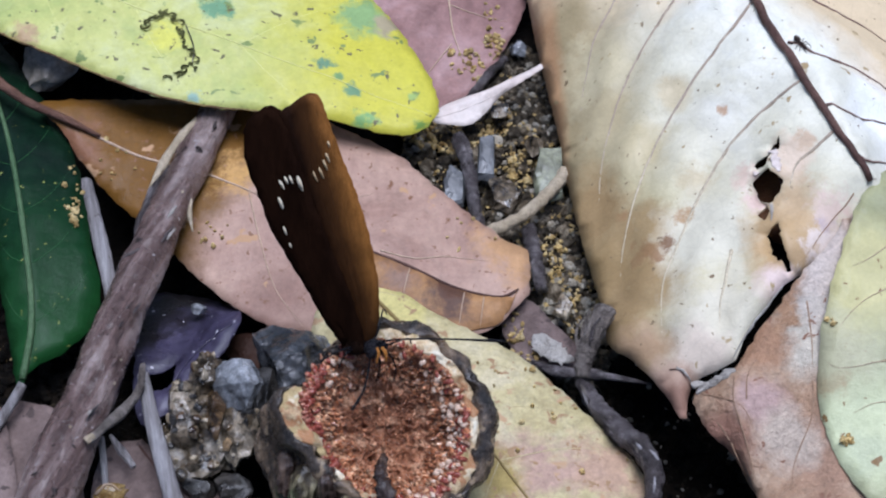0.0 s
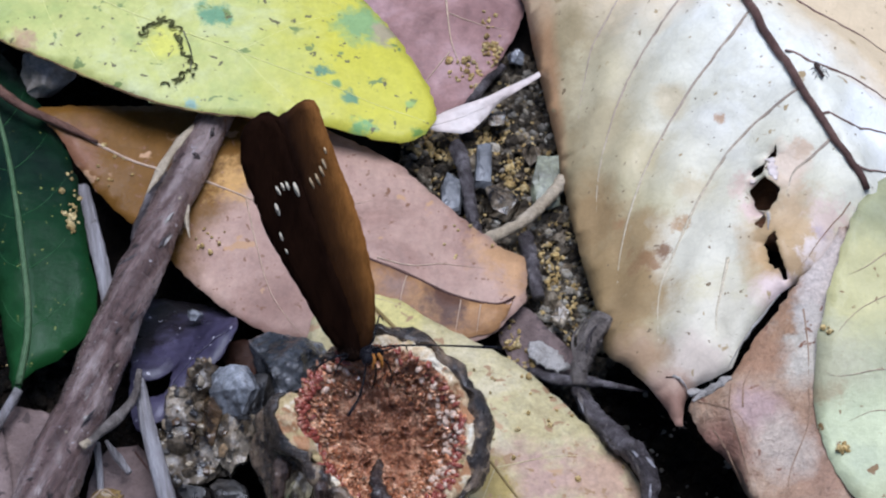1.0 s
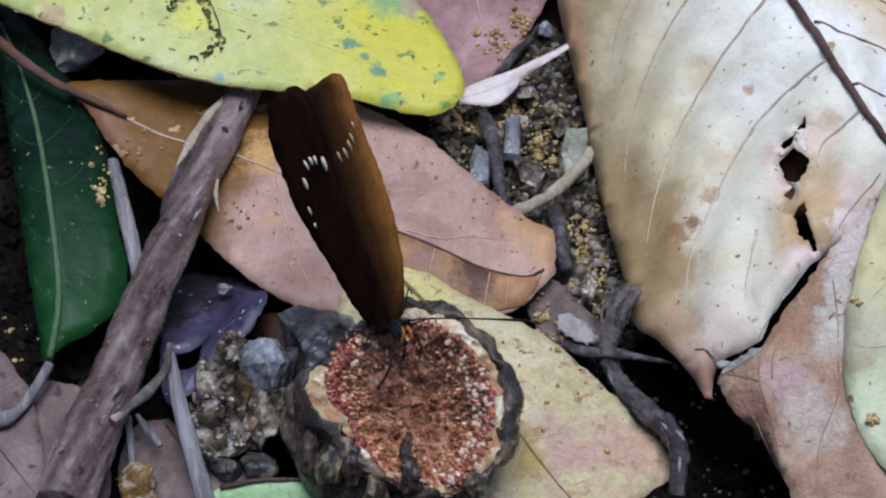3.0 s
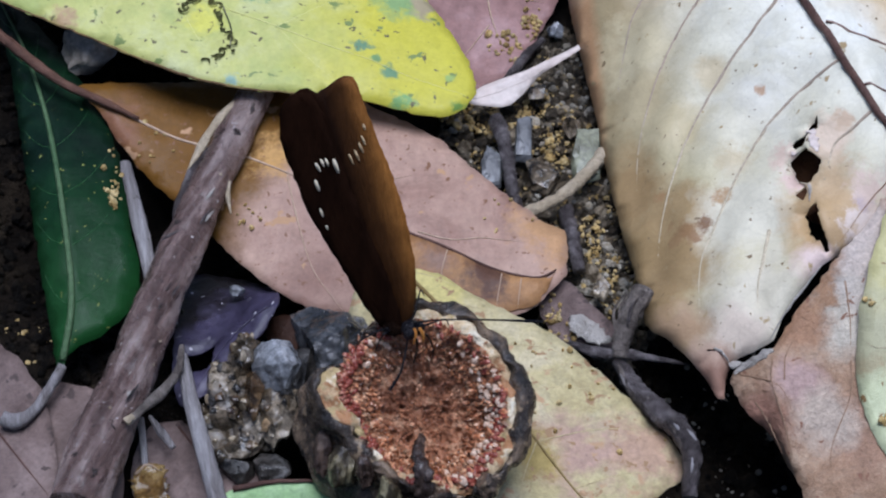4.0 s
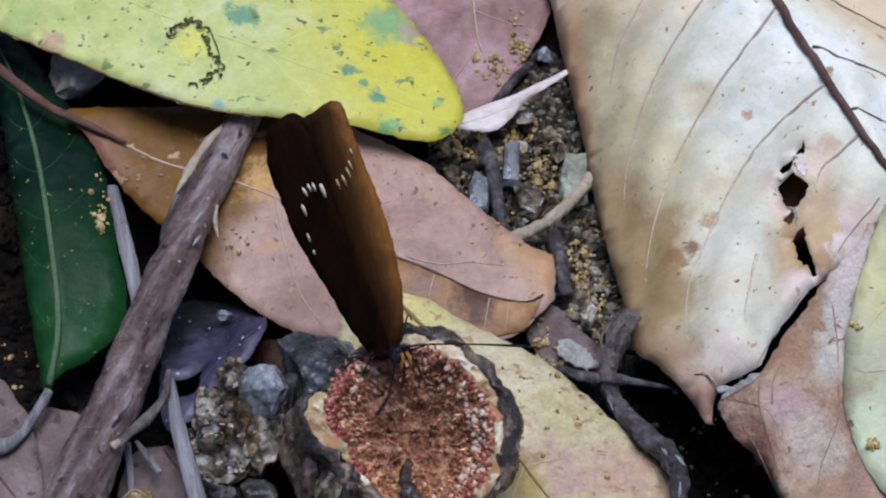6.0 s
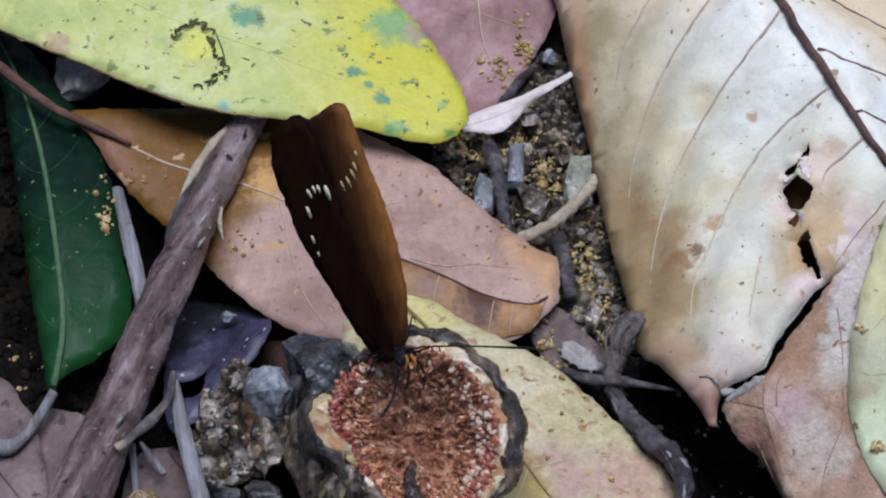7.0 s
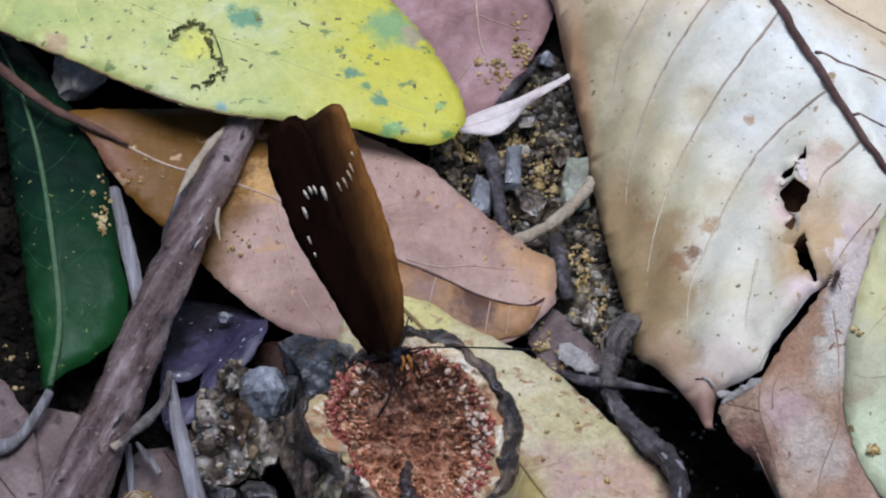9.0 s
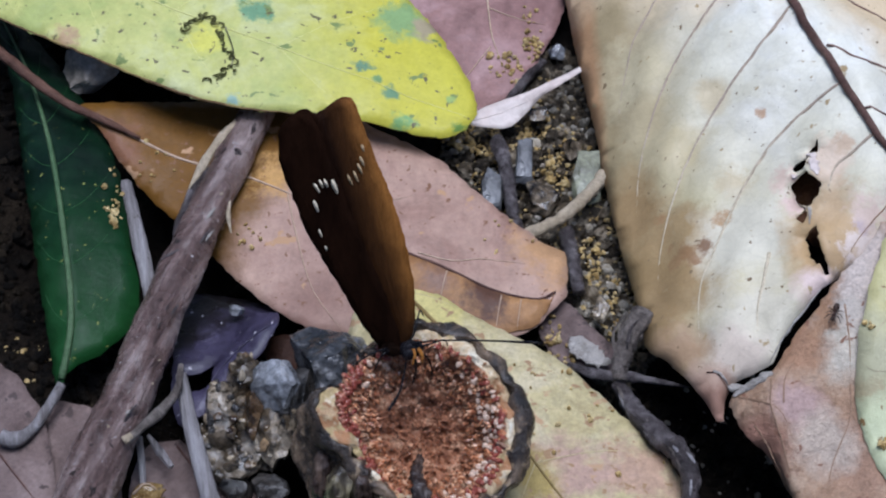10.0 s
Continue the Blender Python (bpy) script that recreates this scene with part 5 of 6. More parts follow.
for k, (c, s, mat, lab) in enumerate((((-69.1, 37.6, 8.5), (5.6, 5.8, 5), PEBBLE, "rounded grey-brown pebble under the yellow leaf"), ((20.4, 49.3, 2.0), (2.2, 2, 1.8), BLUE_STONE, "small grey pebble on the soil"), ((-37.8, -15.1, 3.4), (1.4, 1.2, 1), BLUE_STONE, "small pale pebble on the purple leaf"),
                                      ((16.8, 13.1, 2.0), (3.2, 3.6, 2), STONE, "dark stone in the soil"), ((15.8, 33.2, 1.6), (2.4, 2, 1.6), STONE, "dark stone in the soil"), ((23.0, 24.6, 1.6), (2.0, 2.4, 1.6), STONE, "dark stone in the soil"))):
    one = thing("pebble", c, lab, "pebble", "pebbles")
    bm = bmesh.new()
    crag(bm, c, s, 4, k + 20, 0.3)
    part("body", bm, mat, one, smooth=False)



def chip(outline, thick, mat, label, seed):
    """A flat broken flake of stone: a thin plate with slanting sides."""
    rng = np.random.default_rng(seed)
    mid = Vector([sum(c) / len(outline) for c in zip(*outline)])
    one = thing("stone_chip", mid - Vector((0, 0, thick)), label, "stone chip", "pebbles")
    bm = bmesh.new()
    rings = []
    for grow, drop in ((0.55, -0.12), (0.92, 0.0), (1.0, 0.35), (1.1, 1.0)):
        ring = []
        for a, b in zip(outline, outline[1:] + outline[:1]):
            for k in range(4):
                p = Vector(a).lerp(Vector(b), k / 4)
                ring.append(bm.verts.new(mid + (p - mid) * grow * rng.uniform(0.93, 1.07) - Vector((0, 0, drop * thick - 0.2 * rng.uniform()))))
        rings.append(ring)
    for r0, r1 in zip(rings, rings[1:]):
        for k in range(len(r0)):
            bm.faces.new([r1[k], r1[(k + 1) % len(r0)], r0[(k + 1) % len(r0)], r0[k]])
    bm.faces.new(rings[0])
    bm.faces.new(rings[-1][::-1])
    bmesh.ops.recalc_face_normals(bm, faces=bm.faces)
    part("plate", bm, mat, one, smooth=False)


chip([(5.6, 9.8, 2.6), (8.9, 10.3, 2.4), (9.4, 16.4, 3.2), (6.6, 18.6, 3.4), (5.4, 15.0, 3.0)], 1.2, SHARD, "flat pale blue-grey stone chip", 1)
chip([(11.7, 15.8, 3.6), (14.7, 16.0, 3.4), (15.0, 25.0, 4.4), (12.2, 24.4, 4.6)], 1.3, SHARD, "upright pale blue-grey stone chip beside a dark twig", 2)
chip([(22.9, 11.2, 3.0), (27.2, 12.0, 3.0), (27.6, 22.4, 4.2), (23.6, 21.8, 4.4), (22.2, 16.0, 3.6)], 1.2, LICHEN, "pale greenish lichen-covered stone chip", 3)
chip([(14.8, 10.4, 2.2), (17.6, 9.0, 2.0), (19.8, 12.6, 2.4), (17.4, 15.8, 2.8)], 1.4, STONE, "dark grey angular stone chip on the soil", 4)
chip([(24.6, -13.6, 1.6), (26.6, -15.4, 1.6), (28.2, -12.4, 1.8), (26.2, -10.0, 2.0)], 1.0, CREAM_STONE, "small whitish stone chip on the soil", 5)

# ---- the cut fig ----
FIG_C = Vector((-4.7, -51.1, 22.0))
FIG_N = Vector((0.05, -0.42, 0.9)).normalized()
FIG_X = (Vector((1, 0, 0)) - FIG_N * FIG_N.x).normalized()
FIG_Y = FIG_N.cross(FIG_X)
fig = thing("cut_fig", FIG_C - FIG_N * 20, "halved ripe fig with dark skin and a red seedy hollow", "fig")


def on_fig(r, w, z):
    return FIG_C + FIG_X * (r * math.cos(w)) + FIG_Y * (r * math.sin(w)) + FIG_N * z


def around(table, w):
    """A radius round the fig, smoothly between a few (degrees, mm)."""
    d = math.degrees(w) % 360
    t = [(table[-1][0] - 360, table[-1][1]), *table, (table[0][0] + 360, table[0][1])]
    for (a, ra), (b, rb) in zip(t, t[1:]):
        if a <= d <= b:
            k = (d - a) / (b - a)
            return ra + (rb - ra) * k * k * (3 - 2 * k)


PULP_RIM = [(10, 12.9), (31, 12.8), (65, 13.0), (103, 13.4), (127, 13.4), (141, 13.7), (156, 13.9), (172, 11.9), (191, 10.6), (216, 10.2), (237, 10.8), (254, 11.2), (275, 11.8), (299, 13.8), (330, 13.4), (347, 12.8)]
FLESH_RIM = [(10, 14.4), (38, 14.3), (72, 15.0), (100, 15.0), (127, 13.5), (152, 13.9), (163, 16.8), (171, 16.6), (180, 15.2), (190, 13.2), (198, 10.9), (216, 10.2), (237, 10.8), (254, 11.3), (275, 12.2), (299, 15.0), (332, 15.2), (350, 14.4)]
SKIN_RIM = [(5, 18.1), (21, 17.7), (38, 17.0), (60, 17.0), (75, 17.6), (95, 17.4), (115, 16.0), (127, 15.2), (138, 14.2), (150, 14.3), (163, 17.9), (174, 18.2), (186, 16.4), (200, 14.0), (225, 13.3), (250, 13.4), (275, 14.6), (299, 16.6), (336, 17.8), (351, 18.1)]
BODY_RIM = [(20, 18.2), (80, 17.0), (108, 15.4), (124, 14.6), (138, 13.2), (152, 13.4), (172, 18.2), (340, 18.2)]


def turned(profile, n, shift, cap=True):
    """A body of revolution about the fig's axis, made uneven by shift(r, w, z)."""
    bm = bmesh.new()
    rings = []
    for r, z in profile:
        rings.append([bm.verts.new(shift(r, 2 * math.pi * k / n, z)) for k in range(n)])
    for a, b in zip(rings, rings[1:]):
        for k in range(n):
            bm.faces.new([a[k], a[(k + 1) % n], b[(k + 1) % n], b[k]])
    if cap:
        bm.faces.new(rings[-1])
    bmesh.ops.recalc_face_normals(bm, faces=bm.faces)
    return bm


def skin_at(f, w, z):
    """f: 0 at the flesh, 1 at the rim's outside, then shrinking again towards the fig's stalk end; the body leans to one side below."""
    deep = min(1.0, max(0.0, (-z - 2) / 9))
    deep = deep * deep * (3 - 2 * deep)
    rim = around(FLESH_RIM, w) + (around(SKIN_RIM, w) - around(FLESH_RIM, w)) * min(1.0, f)
    r = (rim * (1 - deep) + around(BODY_RIM, w) * deep) * (2 - f if f > 1 else 1)
    ribs = 0.85 * (abs(math.sin(6 * w + 0.5 + 0.8 * noise.noise((math.cos(w), math.sin(w), 4)))) - 0.65) * min(1.0, max(0.0, f * 1.4 - 0.3))
    p = on_fig(r, w, z)
    r += 1.3 * max(0.0, 1 - f) * noise.noise(on_fig(14, w, 3) * 0.55)
    d = 0.6 * noise.noise(p * 0.25) + 0.42 * noise.noise(p * 0.6) + 0.16 * noise.noise(p * 1.5)
    return on_fig(max(0.3, r + ribs + d), w, z + 0.8 * noise.noise(p * 0.25 + Vector((9, 0, 0)))) - FIG_X * (2.6 * deep)


prof = curve([(-0.08, -0.9), (0.12, 0.4), (0.45, 0.7), (0.85, -0.2), (1.0, -2.6), (1.0, -7), (1.06, -12), (1.25, -17), (1.55, -20), (1.9, -21)], 5)
part("skin", turned([tuple(p) for p in prof], 220, skin_at), FIG_SKIN, fig)


def flesh_at(f, w, z):
    """f: 0 at the pulp, 1 at the skin."""
    a, b = around(PULP_RIM, w) - 0.9, around(FLESH_RIM, w) + 0.5
    r = a + (b - a) * f
    p = on_fig(r, w, z)
    return on_fig(r + 0.5 * noise.noise(p * 0.5) + 0.25 * noise.noise(p * 1.3), w, z - 1.6 * max(0.0, 1.0 - (b - a - 1.4)) + 0.8 * noise.noise(p * 0.35) + 0.6 * noise.noise(p * 0.9) + 0.3 * noise.noise(p * 2.2))


prof = curve([(1.05, -0.8), (0.9, 0.3), (0.6, 0.45), (0.3, 0.1), (0.0, -2)], 4)
part("flesh", turned([tuple(p) for p in prof], 200, flesh_at, False), FIG_FLESH, fig, "cream-coloured flesh ring under the skin")


def pulp_z(r, w):
    """Depth of the hollow: a bowl with its lowest place to one side, steep there and gentle across from it."""
    cx, cy, rim = 4.8, -4.2, 12.6
    x, y = r * math.cos(w) - cx, r * math.sin(w) - cy
    q = math.hypot(x, y) + 1e-6
    dot = (x * cx + y * cy) / q
    reach = -dot + math.sqrt(max(0.0, dot * dot + rim * rim - cx * cx - cy * cy))
    return 0.5 - 9.6 * max(0.0, 1 - (q / reach) ** 2)


def pulp_at(f, w, z):
    """f: 0 at the middle, 1 at the rim."""
    r = f * around(PULP_RIM, w)
    p = on_fig(r, w, 0)
    rr = r + 0.7 * noise.noise(p * 0.5)
    floor = min(1.0, max(0.0, (0.82 - f) / 0.2))
    pit = max(0.0, 1 - noise.voronoi(p * 0.52)[0][0] / 0.3) ** 0.6 * floor
    return on_fig(rr, w, pulp_z(r, w) + 0.9 * noise.noise(p * 0.4) + 0.6 * noise.noise(p * 1.0) + 0.3 * noise.noise(p * 2.3) - 1.5 * pit)


part("pulp", turned([(1.03 * (1 - i / 74.2), 0) for i in range(74)], 260, pulp_at), FIG_PULP, fig, "brown-red seedy pulp in the hollow")


def seed_cluster(name, count, r0, r1, size, mat, seed, label, lift=0.3, power=1.0):
    rng = np.random.default_rng(seed)
    base = bmesh.new()
    bmesh.ops.create_icosphere(base, subdivisions=1, radius=1.0)
    bv = np.array([v.co for v in base.verts])
    bf = np.array([[v.index for v in f.verts] for f in base.faces])
    base.free()
    verts, faces = [], []
    for k in range(count):
        w = rng.uniform(0, 2 * math.pi)
        f = r0 + (r1 - r0) * rng.uniform() ** power
        s = rng.uniform(*size)
        k3 = rng.uniform(0.28, 0.62, 3) + (0, 0, rng.uniform(0.1, 1.3))
        c = pulp_at(f, w, 0) + FIG_N * (s * lift)
        inward = (on_fig(0, 0, 3) - c).normalized()
        m = np.array(inward.to_track_quat("Z", "Y").to_matrix() @ Euler(rng.uniform(-0.8, 0.8, 3)).to_matrix())
        faces.append(bf + k * len(bv))
        verts.append((bv * k3 * s * rng.uniform(0.6, 1.35, (len(bv), 1))) @ m.T + np.array(c))
    me = bpy.data.meshes.new(name)
    me.from_pydata(((np.vstack(verts) - np.array(ORIGIN[fig])) * MM).tolist(), [], np.vstack(faces).tolist())
    me.materials.append(mat)
    ob = new(name, me)
    ob.parent = fig
    return tagged(ob, label, kind="stuff")


seed_cluster("floret_bed", 2600, 0.6, 1.02, (0.2, 0.75), FIG_SEED, 1, "dense bed of red-brown florets round the hollow", 0.15)
seed_cluster("seed_bed", 1400, 0.05, 0.74, (0.2, 0.5), FIG_CORE, 2, "small brown seeds lining the hollow", 0.05, 0.6)


def single_seeds(name, count, spread, r0, r1, size, slim, mat, seed, label):
    """Seeds that can be told apart, each an object on one shared mesh. spread: (middle, width) in degrees of the arcs where they sit."""
    rng = np.random.default_rng(seed)
    bm = bmesh.new()
    lump_mesh(bm, (0, 0, 0), (slim, slim * 1.15, 1.0), 2, 0.25, seed, 2.0)
    for v in bm.verts:
        v.co *= MM
    me = bpy.data.meshes.new(name)
    bm.to_mesh(me)
    bm.free()
    for p in me.polygons:
        p.use_smooth = True
    me.materials.append(mat)
    for _ in range(count):
        mid, width = spread[rng.integers(len(spread))]
        w, f, s = radians(mid + rng.uniform(-width, width)), rng.uniform(r0, r1), rng.uniform(*size)
        c = pulp_at(f, w, 0) + FIG_N * (s * 0.2)
        q = (on_fig(2, -0.6, 1) - c).to_track_quat("Z", "Y") @ Euler(rng.uniform(-0.9, 0.9, 3)).to_quaternion()
        ob = new(name, me)
        ob.parent = fig
        ob.matrix_basis = Matrix.LocRotScale((c - ORIGIN[fig]) * MM, q, (s, s, s))
        tagged(ob, label)


single_seeds("floret", 260, [(0, 180), (180, 48), (180, 40), (320, 50)], 0.9, 1.03, (0.45, 1.0), 0.5, RED_SEED, 4, "glossy crimson floret")
single_seeds("pale_seed", 90, [(0, 45), (355, 30), (10, 25), (90, 60), (310, 20)], 0.8, 0.99, (0.45, 0.92), 0.62, PALE_SEED, 3, "glistening pale seed")
FLAP_SKIN = organic("olive_fig_skin", [(0.014, 0.010, 0.006), (0.06, 0.046, 0.026), (0.30, 0.26, 0.15)], 260, 1000, rough=0.2, bump=0.25, speck=0.7, spec=0.4, coat=0.12, stretch=((0, 0, 0), (1.8, 0.6, 0.5)))
BROWN_SKIN = organic("brown_fig_skin", [(0.012, 0.008, 0.006), (0.042, 0.026, 0.020), (0.14, 0.095, 0.07)], 240, 1000, rough=0.25, bump=0.25, speck=0.6, spec=0.4, coat=0.2, stretch=((0, 0, 0), (1.8, 0.6, 0.5)))
for k, (c, size, mt) in enumerate((((-17.0, -58.6, 15.6), (2.8, 3.4, 4.8), FLAP_SKIN), ((-13.5, -60.4, 17.2), (1.7, 2.4, 4.2), BROWN_SKIN), ((-9.9, -63.8, 16.8), (2.3, 2.2, 3.8), FLAP_SKIN), ((-1.6, -65.2, 17.0), (2.4, 2.0, 3.2), FIG_SKIN), ((5.6, -62.8, 17.6), (2.4, 2.4, 2.6), FIG_SKIN), ((-20.4, -54.0, 15.0), (2.0, 4.2, 4.0), BROWN_SKIN))):
    part("skin_flap", crag(bmesh.new(), c, size, 5, k + 410, 0.42), mt, fig, "torn bulging piece of glossy skin")
rod("skin_flap", [(-4.9, -55.3, 20.6), (-5.0, -59.2, 22.0), (-4.5, -63.2, 22.0), (-4.0, -65.4, 17.0)], [0.5, 0.9, 1.2, 1.5, 1.8], BROWN_SKIN, fig, "torn upright flap of skin", n=34, lump=0.6, seed=64, flat=0.55, m=16, freq=0.7)

# ---- the butterfly ----
WB, WU, WV, WN = Vector((-9.485, -41.773, 30.500)), Vector((-0.020, 0.500, 0.866)), Vector((0.948, -0.267, 0.176)), Vector((-0.319, -0.824, 0.468))
butterfly = thing("butterfly", WB, "dark brown butterfly with closed white-spotted wings feeding on fig", "butterfly")


def wing_place(u, v, off=0.0):
    bend = 1.2 * math.sin(max(0, u) / 50 * math.pi) - 0.02 * v * v * 0.3
    return WB + WU * u + WV * v + WN * (off + bend)


def wing(name, outline, mat, off, label, seed, veins=()):
    loop = resample(curve([(*p, 0) for p in outline], 8, True), 0.7, True)
    rng = np.random.default_rng(seed)
    flat, tree = sheet(loop, step=1.3, wave=0.0, ragged=0.1 if name == "hind_wing" else 0.06, thick=0.12, seed=seed)
    for v in flat.verts:
        v.co = wing_place(v.co.x, v.co.y, off + v.co.z)
    ob = part(name, flat, mat, butterfly, label)
    for a, b in veins:
        line = [wing_place(a[0] + (b[0] - a[0]) * k / 12, a[1] + (b[1] - a[1]) * k / 12, off + 0.02) for k in range(13)]
        part("wing_vein", tube(bmesh.new(), line, [0.055, 0.05, 0.03], 5), mat, ob)
    return ob


HIND = [(-0.4, -0.2), (1.6, -2.8), (8.5, -6.8), (14.2, -10.3), (18.6, -12.9), (24.0, -15.0), (28.4, -16.7), (33.4, -16.8), (35.7, -15.5), (36.9, -13.6), (36.9, -11.5), (35.7, -10.0), (30.1, -7.7), (23.1, -5.1), (16.9, -2.7), (9.7, -0.0), (1.0, 2.1)]
FORE = [(-0.3, 0.4), (11.3, -2.9), (22.1, -6.2), (30.0, -9.1), (36.1, -11.1), (37.8, -9.2), (39.4, -7.3), (40.0, -5.3), (38.9, -4.1), (35.5, -2.9), (30.3, -0.9), (25.1, 1.2), (19.3, 2.8), (13.9, 3.8), (9.3, 4.2), (4.5, 3.9), (0.6, 2.8)]
hind_veins = [((2.0, -1.0), (34.5, -14.4)), ((2.9, -1.4), (30.2, -16.5)), ((3.3, -1.8), (24.0, -15.0)), ((3.8, -2.3), (17.8, -12.0)), ((1.6, -0.5), (34.8, -10.7))]
fore_veins = [((2.8, 1.4), (38.2, -6.9)), ((3.3, 1.9), (37.5, -4.8)), ((4.3, 2.4), (31.5, -2.2)), ((2.3, 1.4), (36.2, -9.2))]
hind = wing("hind_wing", HIND, WING, 0.8, "dark brown hind wing", 31, hind_veins)
fore = wing("fore_wing", FORE, WING_ORANGE, 0.1, "rusty brown fore wing with a lighter leading edge", 32, fore_veins)
wings = [hind, fore, wing("fore_wing", FORE, WING_ORANGE, -0.9, "far fore wing", 33), wing("hind_wing", HIND, WING, -1.3, "far hind wing", 34)]
for (u, v), (a, b), turn, owner in (((26.3, -7.3), (1.35, 0.55), 10, hind), ((26.7, -8.8), (0.8, 0.35), 14, hind), ((26.5, -9.6), (0.75, 0.35), 16, hind), ((25.7, -10.4), (0.9, 0.38), 22, hind), ((22.7, -10.7), (1.1, 0.45), 12, hind), ((18.3, -10.2), (0.8, 0.3), 10, hind), ((16.0, -9.4), (0.45, 0.25), 10, hind),
                                    ((27.4, -5.0), (1.2, 0.28), 14, fore), ((28.1, -4.0), (1.3, 0.33), 14, fore), ((29.4, -3.3), (1.2, 0.33), 14, fore), ((30.6, -2.9), (1.1, 0.3), 14, fore), ((32.7, -2.7), (0.7, 0.28), 8, fore)):
    off, a, b = (0.92 if owner is hind else 0.22), a * (0.9 if owner is hind else 0.75), b * 0.62
    bm = bmesh.new()
    c, s = math.cos(radians(-turn - 10)), math.sin(radians(-turn - 10))
    rim = []
    for k in range(14):
        w = 2 * math.pi * k / 14
        x, y = a * math.cos(w), b * math.sin(w) * (1 + 0.2 * math.cos(w))
        rim.append(bm.verts.new(wing_place(u + x * c - y * s, v + x * s + y * c, off + 0.01)))
    bm.faces.new(rim)
    low = [bm.verts.new(r.co - WN * 0.1) for r in rim]
    for k in range(14):
        bm.faces.new([rim[k], low[k], low[(k + 1) % 14], rim[(k + 1) % 14]])
    part("wing_spot", bm, WHITE_SCALE if owner is hind else TAN_SCALE, owner, "white wing spot" if owner is hind else "buff wing spot")

# body: abdomen under the wings, thorax, head, feelers, tongue and legs
rod("abdomen", [(-11.6, -32.3, 26.0), (-10.9, -35.3, 27.6), (-10.1, -38.3, 29.0), (-9.3, -41.5, 30.4)], [0.4, 1.2, 1.5, 1.4], BODY, butterfly, n=12, lump=0.15)
rod("thorax", [(-10.5, -42.0, 30.2), (-9.0, -42.1, 30.6), (-7.4, -42.1, 30.8)], [1.0, 1.4, 1.0], BODY, butterfly, n=14, lump=0.2)
rng = np.random.default_rng(8)
for k in range(26):
    root = Vector((-8.8, -42.2, 31.4)) + Vector(rng.normal(0, 1, 3) * (1.6, 0.6, 0.5))
    rod("hair", [root, root + Vector((rng.normal(0, 0.5), rng.uniform(0.4, 1.2), rng.uniform(0.6, 1.6)))], [0.09, 0.03], BODY, butterfly, n=4, m=2)
bm = bmesh.new()
lump_mesh(bm, (-6.3, -42.9, 31.2), (1.7, 1.5, 1.5), 3, 0.1, 41)
head = part("head", bm, CHITIN, butterfly)
for c in ((-6.6, -44.2, 32.0), (-5.2, -42.9, 31.8)):
    bm = bmesh.new()
    lump_mesh(bm, c, (1.0, 1.0, 1.1), 3, 0.03, 42)
    part("eye", bm, CHITIN, head, "dark glossy eye")
for pts in ([(-5.9, -43.1, 33.0), (-3.4, -43.2, 34.0), (1.4, -43.7, 35.0), (7.4, -43.8, 35.0), (14.0, -43.4, 34.0)], [(-6.8, -45.2, 33.0), (-7.1, -46.7, 31.0), (-7.9, -50.5, 30.5), (-9.5, -53.1, 29.5)]):
    feeler = rod("antenna", pts, [0.16, 0.15, 0.16, 0.22], CHITIN, head, n=6)
    rod("club", [pts[-2], pts[-1]], [0.16, 0.2, 0.27, 0.2], CHITIN, feeler, n=6)
for pts in ([(-5.9, -43.7, 32.6), (-5.6, -44.6, 32.0), (-5.9, -45.5, 30.9)], [(-5.1, -43.4, 32.4), (-4.5, -44.2, 31.8), (-4.4, -45.0, 30.7)]):
    rod("palp", pts, [0.36, 0.32, 0.12], ORANGE, head, "orange palp", n=6)
rod("proboscis", [(-6.3, -43.7, 32.0), (-5.4, -45.1, 31.0), (-5.7, -43.3, 24.5), (-6.5, -42.1, 19.5)], [0.25, 0.22, 0.16, 0.12], CHITIN, head, n=6)
for k, pts in enumerate(([(-8.2, -42.3, 31.5), (-6.0, -41.4, 32.5), (-5.0, -36.1, 32.0), (-4.4, -34.8, 29.0)], [(-7.9, -42.5, 31.5), (-4.3, -43.0, 32.5), (-1.2, -40.8, 31.0), (-0.5, -40.1, 28.5)], [(-9.1, -42.3, 31.0), (-11.7, -43.9, 32.0), (-14.3, -45.5, 31.5), (-15.3, -43.1, 25.0)], [(-8.2, -42.6, 31.0), (-4.3, -43.5, 31.0), (-3.0, -43.1, 26.5), (-3.2, -42.5, 22.5)], [(-9.3, -42.6, 31.0), (-10.8, -44.0, 31.0), (-11.9, -42.4, 25.5), (-12.9, -42.6, 23.5)])):
    rod("leg", pts, [0.24, 0.19, 0.14, 0.1], CHITIN, butterfly, n=6)

# ---- droppings, crumbs and a gnawed trail on the leaves ----


def on_leaf(tree):
    def height(x, y):
        hit = tree.ray_cast(Vector((x, y, 200)), Vector((0, 0, -1)))
        return hit[0].z if hit[0] else None
    return height


